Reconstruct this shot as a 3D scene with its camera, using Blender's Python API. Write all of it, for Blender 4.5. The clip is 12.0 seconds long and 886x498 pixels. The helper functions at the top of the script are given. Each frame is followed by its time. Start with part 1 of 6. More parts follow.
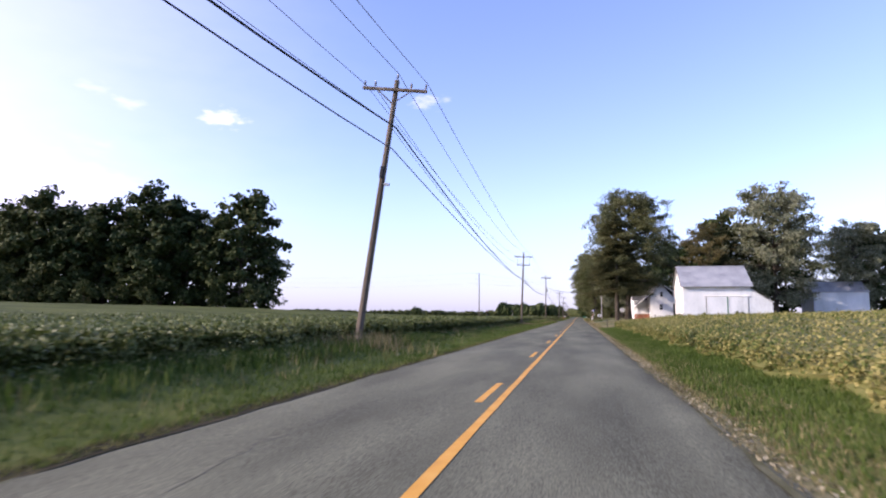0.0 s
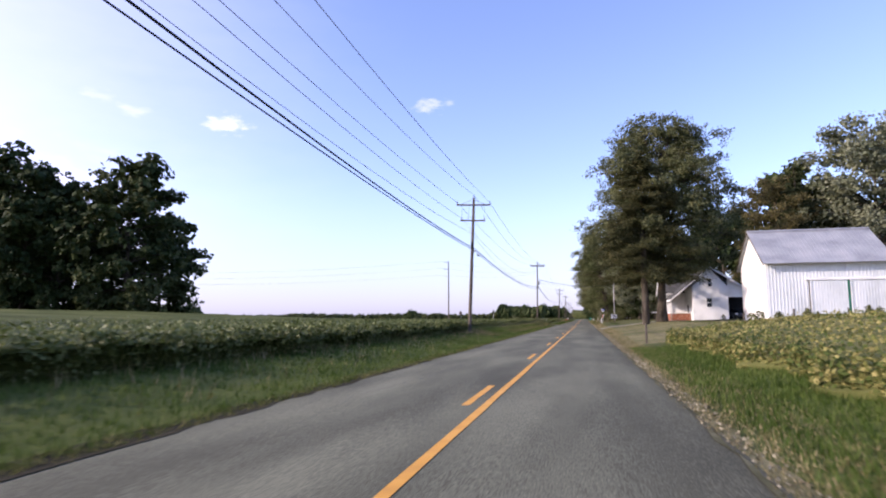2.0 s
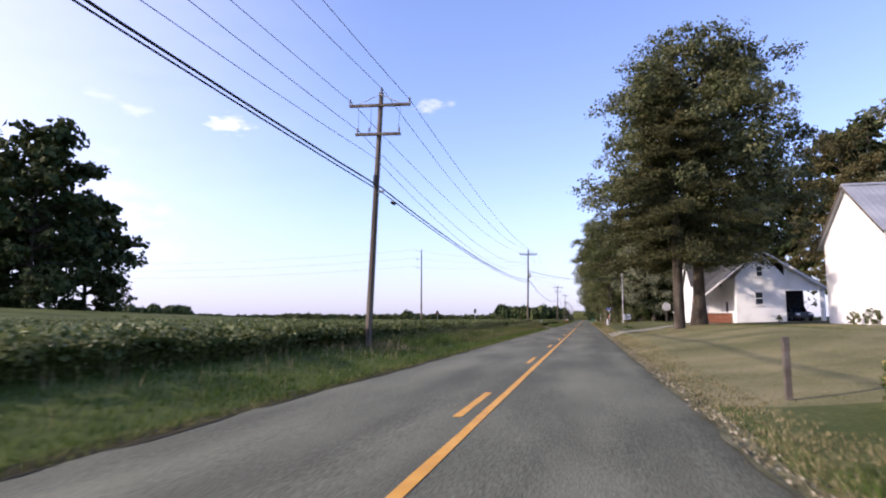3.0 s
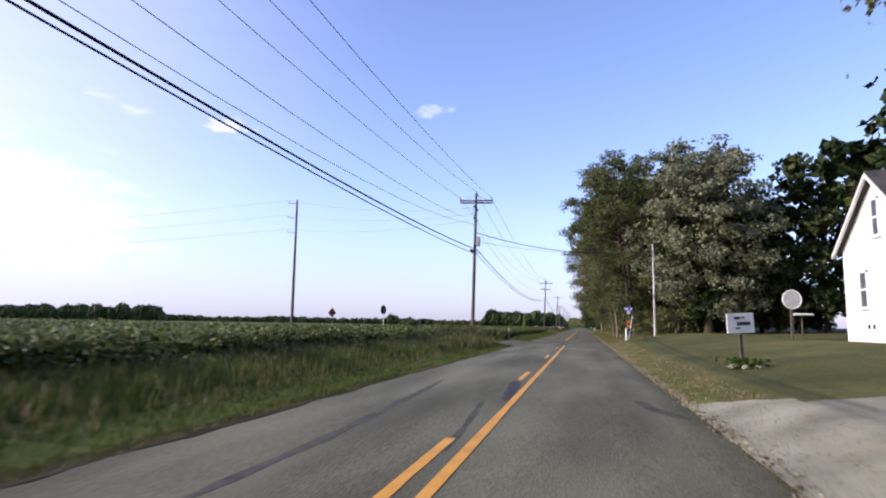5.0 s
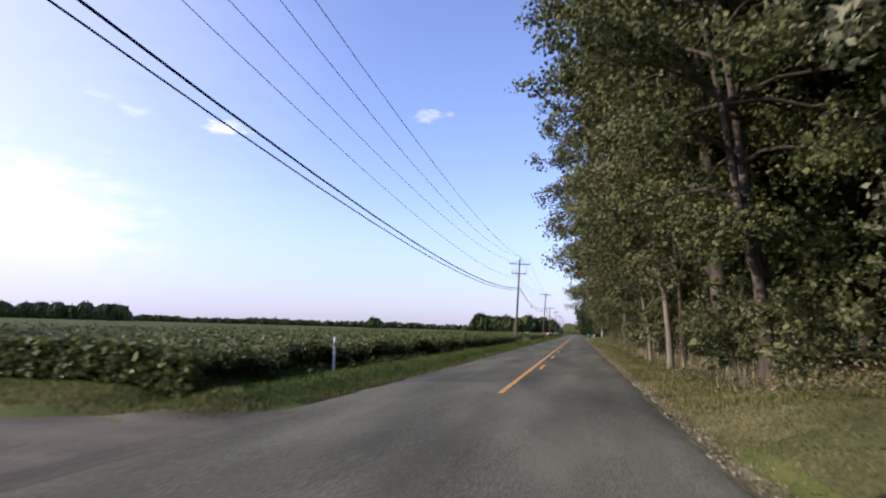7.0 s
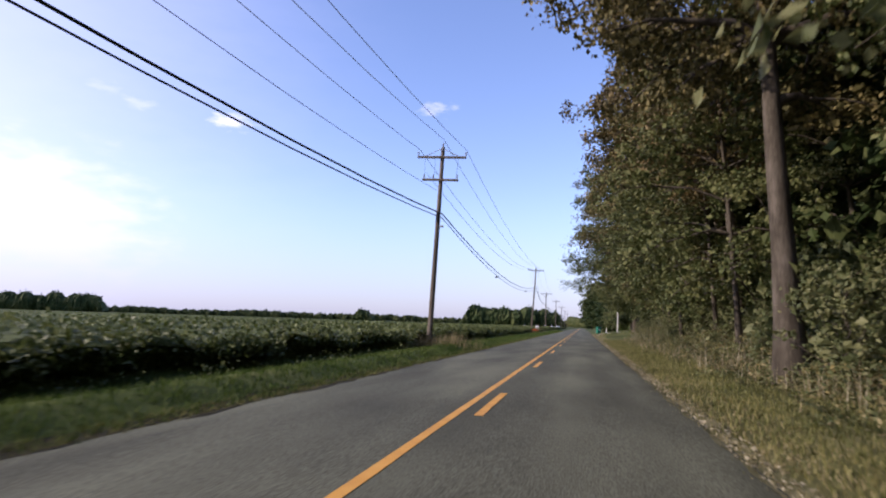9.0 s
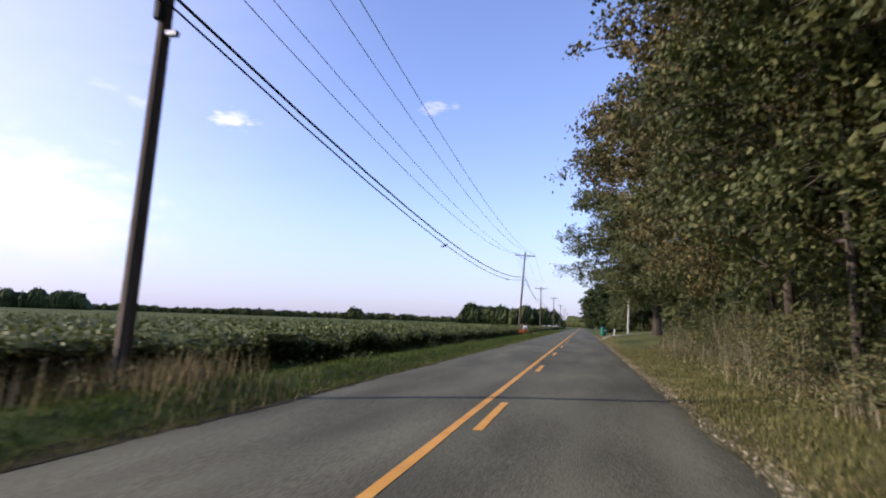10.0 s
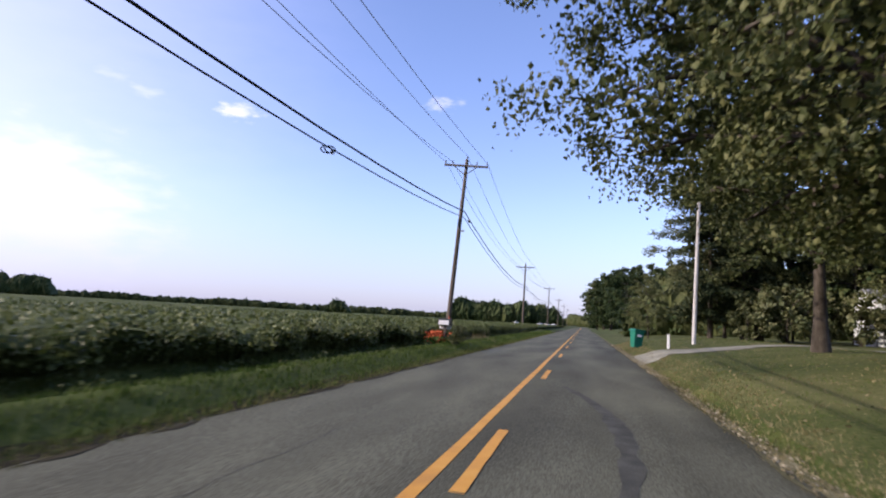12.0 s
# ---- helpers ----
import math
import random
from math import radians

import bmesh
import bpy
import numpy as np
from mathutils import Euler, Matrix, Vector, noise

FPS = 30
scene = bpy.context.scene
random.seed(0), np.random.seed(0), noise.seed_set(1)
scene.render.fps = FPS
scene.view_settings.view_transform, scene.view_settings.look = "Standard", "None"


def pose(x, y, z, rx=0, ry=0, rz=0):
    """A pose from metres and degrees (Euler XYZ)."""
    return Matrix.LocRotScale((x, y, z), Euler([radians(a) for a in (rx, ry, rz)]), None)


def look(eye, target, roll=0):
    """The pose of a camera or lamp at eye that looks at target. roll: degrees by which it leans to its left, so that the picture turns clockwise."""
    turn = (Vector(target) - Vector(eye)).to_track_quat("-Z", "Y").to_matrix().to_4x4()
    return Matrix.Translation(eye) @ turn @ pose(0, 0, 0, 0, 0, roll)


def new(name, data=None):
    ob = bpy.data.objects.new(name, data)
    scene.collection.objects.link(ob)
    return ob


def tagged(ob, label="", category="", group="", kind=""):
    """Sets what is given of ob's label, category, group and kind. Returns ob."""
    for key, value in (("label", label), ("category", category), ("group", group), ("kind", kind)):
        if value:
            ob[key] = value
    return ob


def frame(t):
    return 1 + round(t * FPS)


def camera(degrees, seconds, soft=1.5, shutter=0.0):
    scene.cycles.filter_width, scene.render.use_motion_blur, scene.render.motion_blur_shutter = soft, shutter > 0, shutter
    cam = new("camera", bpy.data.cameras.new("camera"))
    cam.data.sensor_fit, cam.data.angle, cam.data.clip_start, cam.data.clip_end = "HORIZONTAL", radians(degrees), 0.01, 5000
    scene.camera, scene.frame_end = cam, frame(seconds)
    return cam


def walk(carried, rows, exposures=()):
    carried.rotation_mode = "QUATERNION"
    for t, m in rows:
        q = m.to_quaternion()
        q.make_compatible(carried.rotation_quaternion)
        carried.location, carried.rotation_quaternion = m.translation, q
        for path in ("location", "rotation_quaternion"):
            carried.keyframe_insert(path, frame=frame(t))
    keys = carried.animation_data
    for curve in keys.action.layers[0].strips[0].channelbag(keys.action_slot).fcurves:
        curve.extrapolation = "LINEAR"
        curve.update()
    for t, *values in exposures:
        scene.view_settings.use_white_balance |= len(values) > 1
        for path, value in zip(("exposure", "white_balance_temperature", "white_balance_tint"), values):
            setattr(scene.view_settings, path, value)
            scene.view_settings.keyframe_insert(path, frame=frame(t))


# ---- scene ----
# ---- camera and walk ----
cam = camera(71.95, 12.0, soft=2.0, shutter=0.12)
PATH = [
    (0.0, 1.53, 2.18, 1.46, 12.49, 6.19, -0.34), (0.5, 1.60, 13.86, 1.46, 12.69, 6.26, -0.06),
    (1.0, 1.67, 25.58, 1.46, 12.86, 6.49, 0.09), (1.5, 1.75, 37.37, 1.44, 13.01, 6.60, 0.35),
    (2.0, 1.79, 49.26, 1.42, 12.99, 6.49, 0.24), (2.5, 1.75, 61.23, 1.40, 13.03, 6.52, 0.18),
    (4.5, 1.50, 109.75, 1.42, 13.00, 6.80, -0.72), (5.0, 1.49, 122.17, 1.44, 12.76, 7.05, -0.88),
    (5.5, 1.49, 134.57, 1.45, 12.38, 7.20, -0.88), (6.0, 1.53, 146.42, 1.46, 12.34, 7.16, -1.08),
    (6.5, 1.61, 158.75, 1.48, 12.38, 7.38, -1.30), (7.0, 1.67, 171.40, 1.50, 12.36, 7.48, -1.60),
    (9.0, 1.66, 220.95, 1.34, 12.77, 6.86, -1.82), (9.5, 1.61, 232.20, 1.40, 12.80, 6.82, -1.86),
    (10.0, 1.55, 243.80, 1.44, 12.79, 6.78, -1.97), (10.5, 1.44, 255.49, 1.47, 13.12, 6.72, -2.28),
    (11.0, 1.31, 267.32, 1.47, 13.23, 6.74, -2.57), (11.5, 1.21, 279.30, 1.45, 13.04, 6.55, -2.77),
    (12.0, 1.15, 291.32, 1.42, 12.91, 6.40, -3.26)]
walk(cam, [(t, pose(x, y, z, 90 + p, r, w)) for t, x, y, z, w, p, r in PATH], exposures=[(0.0, 1.15, 6390, 22.8), (2.5, 1.09, 6370, 21.8), (5.0, 0.96, 6290, 18.6), (6.5, 0.88, 6270, 18.8), (12.0, 0.86, 6250, 18.8)])

# ---- world and sun ----
SUN_EL, SUN_AZ = radians(24), radians(-114)      # azimuth from +y towards +x
world = bpy.data.worlds.new("sky")
scene.world = world
world.use_nodes = True
wn, wl = world.node_tree.nodes, world.node_tree.links
wn.clear()
sky = wn.new("ShaderNodeTexSky")
sky.sky_type, sky.sun_disc = "NISHITA", False
sky.sun_elevation, sky.sun_rotation = SUN_EL, SUN_AZ
sky.air_density, sky.dust_density, sky.ozone_density, sky.altitude = 1.0, 0.9, 2.4, 200
bg = wn.new("ShaderNodeBackground")
bg.inputs["Strength"].default_value = 0.15
wout = wn.new("ShaderNodeOutputWorld")
# thin bright haze low on the sun's side and a few small fair-weather clouds
gen = wn.new("ShaderNodeTexCoord")
wnoise = wn.new("ShaderNodeTexNoise")
wnoise.inputs["Scale"].default_value, wnoise.inputs["Detail"].default_value = 16.0, 6
wmap = wn.new("ShaderNodeMapping")
wmap.inputs["Scale"].default_value = (1, 1, 2.6)
wl.new(gen.outputs["Generated"], wmap.inputs[0])
wl.new(wmap.outputs[0], wnoise.inputs["Vector"])
last = sky.outputs[0]


wnoise2 = wn.new("ShaderNodeTexNoise")
wnoise2.inputs["Scale"].default_value, wnoise2.inputs["Detail"].default_value = 42.0, 6
wl.new(wmap.outputs[0], wnoise2.inputs["Vector"])


def sky_layer(last, direction, inner, outer, amount, colour, rough, squash=1.0, noise=wnoise):
    """White cloud or haze round a direction: full within the inner radius, none past the outer, torn by noise."""
    sub = wn.new("ShaderNodeVectorMath")
    sub.operation = "SUBTRACT"
    wl.new(gen.outputs["Generated"], sub.inputs[0])
    sub.inputs[1].default_value = Vector(direction).normalized()
    mul = wn.new("ShaderNodeVectorMath")
    mul.operation = "MULTIPLY"
    wl.new(sub.outputs[0], mul.inputs[0])
    mul.inputs[1].default_value = (1, 1, squash)
    dist = wn.new("ShaderNodeVectorMath")
    dist.operation = "LENGTH"
    wl.new(mul.outputs[0], dist.inputs[0])
    add = wn.new("ShaderNodeMath")
    add.operation = "MULTIPLY_ADD"
    wl.new(noise.outputs[0], add.inputs[0])
    add.inputs[1].default_value = rough
    wl.new(dist.outputs["Value"], add.inputs[2])
    mr = wn.new("ShaderNodeMapRange")
    mr.interpolation_type = "SMOOTHSTEP"
    mr.inputs["From Min"].default_value, mr.inputs["From Max"].default_value = outer + rough * .5, inner + rough * .5
    mr.inputs["To Max"].default_value = amount
    wl.new(add.outputs[0], mr.inputs["Value"])
    mx = wn.new("ShaderNodeMix")
    mx.data_type = "RGBA"
    wl.new(mr.outputs[0], mx.inputs[0])
    wl.new(last, mx.inputs[6])
    mx.inputs[7].default_value = (*colour, 1)
    return mx.outputs[2]


last = sky_layer(last, (-0.98, 0.1, 0.2), 0.25, 1.1, 0.6, (4.3, 4.65, 5.3), 0.1)
last = sky_layer(last, (-0.735, 0.67, 0.115), 0.03, 0.2, 0.6, (5.0, 5.15, 5.5), 0.26, 1.5)
# pale haze all along the horizon
sep = wn.new("ShaderNodeSeparateXYZ")
wl.new(gen.outputs["Generated"], sep.inputs[0])
hz = wn.new("ShaderNodeMapRange")
hz.interpolation_type = "SMOOTHSTEP"
hz.inputs["From Min"].default_value, hz.inputs["From Max"].default_value, hz.inputs["To Max"].default_value = 0.2, -0.02, 0.6
wl.new(sep.outputs["Z"], hz.inputs["Value"])
hm = wn.new("ShaderNodeMix")
hm.data_type = "RGBA"
wl.new(hz.outputs[0], hm.inputs[0])
wl.new(last, hm.inputs[6])
hm.inputs[7].default_value = (1.55, 2.02, 2.85, 1)
last = hm.outputs[2]
for d, r, am in (((-0.52, 0.80, 0.293), 0.04, .6), ((-0.228, 0.913, 0.338), 0.034, .4), ((-0.622, 0.725, 0.298), 0.026, .18), ((-0.65, 0.695, 0.312), 0.026, .14)):
    last = sky_layer(last, d, 0.0, r, am, (5.6, 5.8, 6.3), r * 2.2, 2.6, wnoise2)
hue = wn.new("ShaderNodeMix")
hue.data_type, hue.blend_type = "RGBA", "MULTIPLY"
hue.inputs[0].default_value = 1.0
wl.new(last, hue.inputs[6])
hue.inputs[7].default_value = (1.0, 0.915, 1.05, 1)
wl.new(hue.outputs[2], bg.inputs[0])
wl.new(bg.outputs[0], wout.inputs[0])

sun = new("sun", bpy.data.lights.new("sun", "SUN"))
sun.data.energy, sun.data.angle, sun.data.color = 3.0, radians(0.6), (1.0, 0.87, 0.70)
sd = Vector((math.sin(SUN_AZ) * math.cos(SUN_EL), math.cos(SUN_AZ) * math.cos(SUN_EL), math.sin(SUN_EL)))
sun.matrix_world = look(sd * 50, (0, 0, 0))


# ---- materials ----
def surf(name, cols, scale=3.0, rough=0.8, bump=0.2, metal=0.0, fine=40.0, island=0.0, objrand=0.0, spec=0.12, translucent=0.0, stretch=(1, 1, 1), fw=0.45):
    """A principled surface whose colour runs through cols by noise at two scales."""
    m = bpy.data.materials.new(name)
    m.use_nodes = True
    n, l = m.node_tree.nodes, m.node_tree.links
    p = n["Principled BSDF"]
    co = n.new("ShaderNodeTexCoord")
    mp = n.new("ShaderNodeMapping")
    mp.inputs["Scale"].default_value = stretch
    l.new(co.outputs["Object"], mp.inputs[0])
    a = n.new("ShaderNodeTexNoise")
    a.inputs["Scale"].default_value, a.inputs["Detail"].default_value = scale, 6
    b = n.new("ShaderNodeTexNoise")
    b.inputs["Scale"].default_value, b.inputs["Detail"].default_value = fine, 3
    l.new(mp.outputs[0], a.inputs["Vector"])
    l.new(mp.outputs[0], b.inputs["Vector"])
    mixf = n.new("ShaderNodeMath")
    mixf.operation = "MULTIPLY_ADD"
    l.new(b.outputs[0], mixf.inputs[0])
    mixf.inputs[1].default_value = fw
    sub = n.new("ShaderNodeMath")
    sub.operation = "MULTIPLY_ADD"
    l.new(a.outputs[0], sub.inputs[0])
    sub.inputs[1].default_value, sub.inputs[2].default_value = 1.1, -0.05 - fw / 2
    l.new(sub.outputs[0], mixf.inputs[2])
    last = mixf.outputs[0]
    for kind, amount in (("island", island), ("obj", objrand)):
        if amount:
            g = n.new("ShaderNodeNewGeometry" if kind == "island" else "ShaderNodeObjectInfo")
            ad = n.new("ShaderNodeMath")
            ad.operation = "MULTIPLY_ADD"
            l.new(g.outputs["Random Per Island" if kind == "island" else "Random"], ad.inputs[0])
            ad.inputs[1].default_value = amount
            of = n.new("ShaderNodeMath")
            of.operation = "ADD"
            l.new(last, of.inputs[0])
            of.inputs[1].default_value = -amount / 2
            l.new(of.outputs[0], ad.inputs[2])
            last = ad.outputs[0]
    r = n.new("ShaderNodeValToRGB")
    el = r.color_ramp.elements
    while len(el) < len(cols):
        el.new(0.5)
    for i, c in enumerate(cols):
        el[i].position = 0.25 + 0.5 * i / max(1, len(cols) - 1)
        el[i].color = (*c, 1)
    l.new(last, r.inputs[0])
    l.new(r.outputs[0], p.inputs["Base Color"])
    p.inputs["Roughness"].default_value, p.inputs["Metallic"].default_value = rough, metal
    p.inputs["Specular IOR Level"].default_value = spec
    if bump:
        bp = n.new("ShaderNodeBump")
        bp.inputs["Strength"].default_value, bp.inputs["Distance"].default_value = bump, 0.02
        l.new(last, bp.inputs["Height"])
        l.new(bp.outputs[0], p.inputs["Normal"])
    if translucent:
        tr = n.new("ShaderNodeBsdfTranslucent")
        mx = n.new("ShaderNodeMixShader")
        mx.inputs[0].default_value = translucent
        l.new(r.outputs[0], tr.inputs[0])
        l.new(p.outputs[0], mx.inputs[1])
        l.new(tr.outputs[0], mx.inputs[2])
        l.new(mx.outputs[0], n["Material Output"].inputs[0])
    return m


M = {
    "asphalt": surf("asphalt", [(0.069, 0.069, 0.047), (0.124, 0.125, 0.085), (0.187, 0.189, 0.128)], 0.6, 0.85, 0.1, fine=60, stretch=(1, .22, 1), fw=1.2),
    "patch": surf("tar", [(.03, .03, .03), (.05, .05, .05)], 1.5, 0.7, 0.2),
    "yellow": surf("road_paint", [(.50, .25, .05), (.62, .31, .05), (.66, .36, .08)], 2.0, 0.6, 0.1, fine=70),
    "sideroad": surf("side_asphalt", [(.065, .06, .042), (.108, .099, .07), (.16, .147, .104)], 0.5, 0.9, 0.5, fine=30, fw=1.0),
    "gravel": surf("gravel", [(.155, .15, .113), (.235, .229, .176), (.32, .313, .246)], 0.8, 0.95, 0.8, fine=25),
    "shoulder": surf("shoulder", [(.075, .072, .03), (.13, .12, .058), (.21, .195, .112)], 1.2, 0.95, 0.8, fine=30),
    "verge": surf("verge", [(0.04, 0.058, 0.012), (0.072, 0.092, 0.02), (0.125, 0.132, 0.036)], 0.35, 0.95, 0.8, fine=9),
    "lawn_green": surf("green_lawn", [(.045, .052, .017), (.078, .082, .029), (.13, .121, .048)], 0.25, 0.95, 0.6, fine=14, fw=.9),
    "verge_dry": surf("dry_verge", [(.05, .052, .017), (.092, .09, .032), (.15, .138, .058)], 0.35, 0.95, 0.8, fine=9),
    "drylawn": surf("dry_lawn", [(.09, .09, .035), (.16, .145, .065), (.24, .205, .105)], 0.25, 0.95, 0.6, fine=14, fw=.7),
    "lawn": surf("lawn", [(.042, .056, .014), (.074, .086, .026), (.122, .122, .046)], 0.25, 0.95, 0.6, fine=14, fw=.9),
    "soil_edge": surf("edge_earth", [(.016, .014, .007), (.03, .026, .013), (.055, .047, .024)], 1.2, .95, .6, fine=20),
    "soil": surf("field", [(.04, .052, .015), (.07, .088, .025), (.1, .115, .04)], 0.06, 0.95, 0.8, fine=1.2),
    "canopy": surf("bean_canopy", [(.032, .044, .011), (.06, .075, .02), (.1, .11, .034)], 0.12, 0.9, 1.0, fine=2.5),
    "canopy_y": surf("bean_canopy_yellow", [(.060, .069, .020), (.099, .104, .033), (.149, .139, .050)], 0.2, 0.9, 1.0, fine=3),
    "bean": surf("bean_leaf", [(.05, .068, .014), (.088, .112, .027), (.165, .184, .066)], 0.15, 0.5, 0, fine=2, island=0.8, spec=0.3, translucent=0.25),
    "bean_y": surf("bean_leaf_yellow", [(.088, .119, .031), (.213, .206, .062), (.35, .305, .115)], 0.25, 0.6, 0, fine=2, island=0.8, translucent=0.3),
    "grass": surf("grass_blade", [(.036, .066, .01), (.064, .106, .018), (.124, .16, .04)], 0.3, 0.6, 0, fine=2, island=0.7, translucent=0.35),
    "olivegrass": surf("olive_grass", [(.065, .075, .02), (.13, .132, .042), (.23, .21, .085)], 0.4, 0.7, 0, fine=2, island=0.8, translucent=0.3),
    "drygrass": surf("dry_grass", [(.1, .09, .036), (.2, .168, .08), (.33, .275, .15)], 0.4, 0.8, 0, fine=2, island=0.8, translucent=0.25),
    "palegrass": surf("pale_grass", [(.12, .105, .06), (.23, .2, .125), (.38, .34, .24)], 0.4, 0.8, 0, fine=2, island=0.8, translucent=0.25),
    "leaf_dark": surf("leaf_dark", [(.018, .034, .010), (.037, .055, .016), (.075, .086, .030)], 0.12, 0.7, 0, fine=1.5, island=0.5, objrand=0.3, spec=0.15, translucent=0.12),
    "leaf_brown": surf("leaf_brown", [(0.064, 0.058, 0.021), (0.118, 0.102, 0.038), (0.2, 0.163, 0.066)], 0.15, 0.68, 0, fine=1.5, island=0.8, objrand=0.3, spec=0.2, translucent=0.2),
    "leaf": surf("leaf", [(0.046, 0.062, 0.017), (0.086, 0.101, 0.032), (0.152, 0.158, 0.058)], 0.35, 0.6, 0, fine=2.0, island=0.7, objrand=0.3, spec=0.25, translucent=0.28),
    "leaf_russet": surf("leaf_russet", [(0.055, 0.044, 0.019), (0.105, 0.08, 0.034), (0.2, 0.148, 0.06)], 0.4, 0.6, 0, fine=2.5, island=0.7, objrand=0.2, spec=0.25, translucent=0.15),
    "leaf_olive": surf("leaf_olive", [(0.05, 0.064, 0.022), (0.092, 0.106, 0.039), (0.162, 0.165, 0.072)], 0.35, 0.6, 0, fine=2.0, island=0.7, objrand=0.25, spec=0.25, translucent=0.28),
    "leaf_pale": surf("leaf_pale", [(0.1, 0.115, 0.06), (0.17, 0.184, 0.105), (0.285, 0.293, 0.186)], 0.2, 0.6, 0, fine=1.5, island=0.6, spec=0.25, translucent=0.3),
    "needle": surf("needle", [(0.02, 0.032, 0.014), (0.038, 0.052, 0.022), (0.068, 0.074, 0.03)], 0.3, 0.7, 0, fine=2, island=0.7, translucent=0.1),
    "needle_brown": surf("needle_brown", [(0.028, 0.034, 0.012), (0.052, 0.055, 0.021), (0.092, 0.085, 0.034)], 0.5, 0.7, 0, fine=2, island=0.7, translucent=0.12),
    "bark": surf("bark", [(.028, .023, .017), (.062, .052, .04), (.115, .098, .08)], 2.5, 0.95, 0.9, fine=18, stretch=(1, 1, .25)),
    "wood": surf("weathered_pole", [(.063, .049, .038), (.119, .098, .077), (.182, .154, .126)], 3, 0.9, 0.5, fine=30, stretch=(1, 1, .08)),
    "darkwood": surf("dark_timber", [(.06, .05, .04), (.1, .085, .07), (.15, .13, .11)], 3, 0.9, 0.4, fine=30),
    "cable": surf("cable", [(.02, .02, .02), (.035, .035, .035)], 5, 0.5, 0),
    "wire": surf("aluminium_wire", [(.16, .16, .17), (.25, .25, .26)], 5, 0.4, 0, metal=0.6),
    "ceramic": surf("porcelain", [(.1, .06, .05), (.2, .17, .16)], 5, 0.3, 0),
    "metal": surf("galvanised", [(.32, .33, .34), (.45, .46, .47)], 4, 0.45, 0.05, metal=0.7),
    "white": surf("white_paint", [(.66, .66, .64), (.78, .78, .76), (.83, .83, .82)], 0.8, 0.6, 0.1, fine=12),
    "white_metal": surf("white_siding", [(.5, .53, .53), (.62, .65, .65), (.69, .71, .71)], 0.6, 0.5, 0.05, fine=6, stretch=(1, 1, .3)),
    "roof_metal": surf("tin_roof", [(.27, .28, .29), (.36, .37, .38), (.45, .45, .45)], 0.5, 0.5, 0.05, metal=0.3, fine=6),
    "shingle": surf("shingle", [(.042, .043, .041), (.068, .068, .064), (.098, .095, .09)], 1.2, 0.9, 0.4, fine=20),
    "brick": surf("brick", [(.2, .07, .04), (.3, .12, .07), (.38, .17, .11)], 2, 0.9, 0.3, objrand=0.5),
    "mortar": surf("mortar", [(.3, .25, .21), (.4, .36, .31)], 4, 0.95, 0.2),
    "dark": surf("dark_opening", [(.012, .012, .013), (.025, .025, .026)], 2, 0.6, 0),
    "glass": surf("window_glass", [(.02, .025, .03), (.035, .04, .045)], 2, 0.08, 0, spec=0.6),
    "bin": surf("bin_plastic", [(.015, .13, .085), (.02, .17, .11)], 2, 0.45, 0.05),
    "orange": surf("orange_plastic", [(.6, .17, .04), (.75, .24, .06)], 2, 0.5, 0),
    "red": surf("flower_red", [(.4, .08, .03), (.6, .15, .06)], 8, 0.7, 0, island=0.8),
    "blue": surf("sign_blue", [(.02, .05, .3), (.03, .07, .4)], 2, 0.4, 0),
    "signback": surf("sign_back", [(.05, .04, .034), (.09, .075, .062)], 2, 0.5, 0.05, metal=0.4),
    "rust": surf("sign_back_brown", [(.2, .09, .03), (.3, .14, .05)], 2, 0.5, 0.05),
    "stopred": surf("sign_red", [(.3, .03, .02), (.42, .05, .04)], 2, 0.4, 0),
    "sheet": surf("sign_white", [(.72, .72, .7), (.82, .82, .8)], 2, 0.4, 0),
    "ink": surf("ink", [(.03, .03, .03), (.05, .05, .05)], 2, 0.6, 0),
    "car": surf("car_paint", [(.03, .032, .036), (.05, .052, .056)], 1, 0.25, 0, spec=0.6),
    "rubber": surf("tyre", [(.015, .015, .015), (.03, .03, .03)], 3, 0.9, 0.1),
}

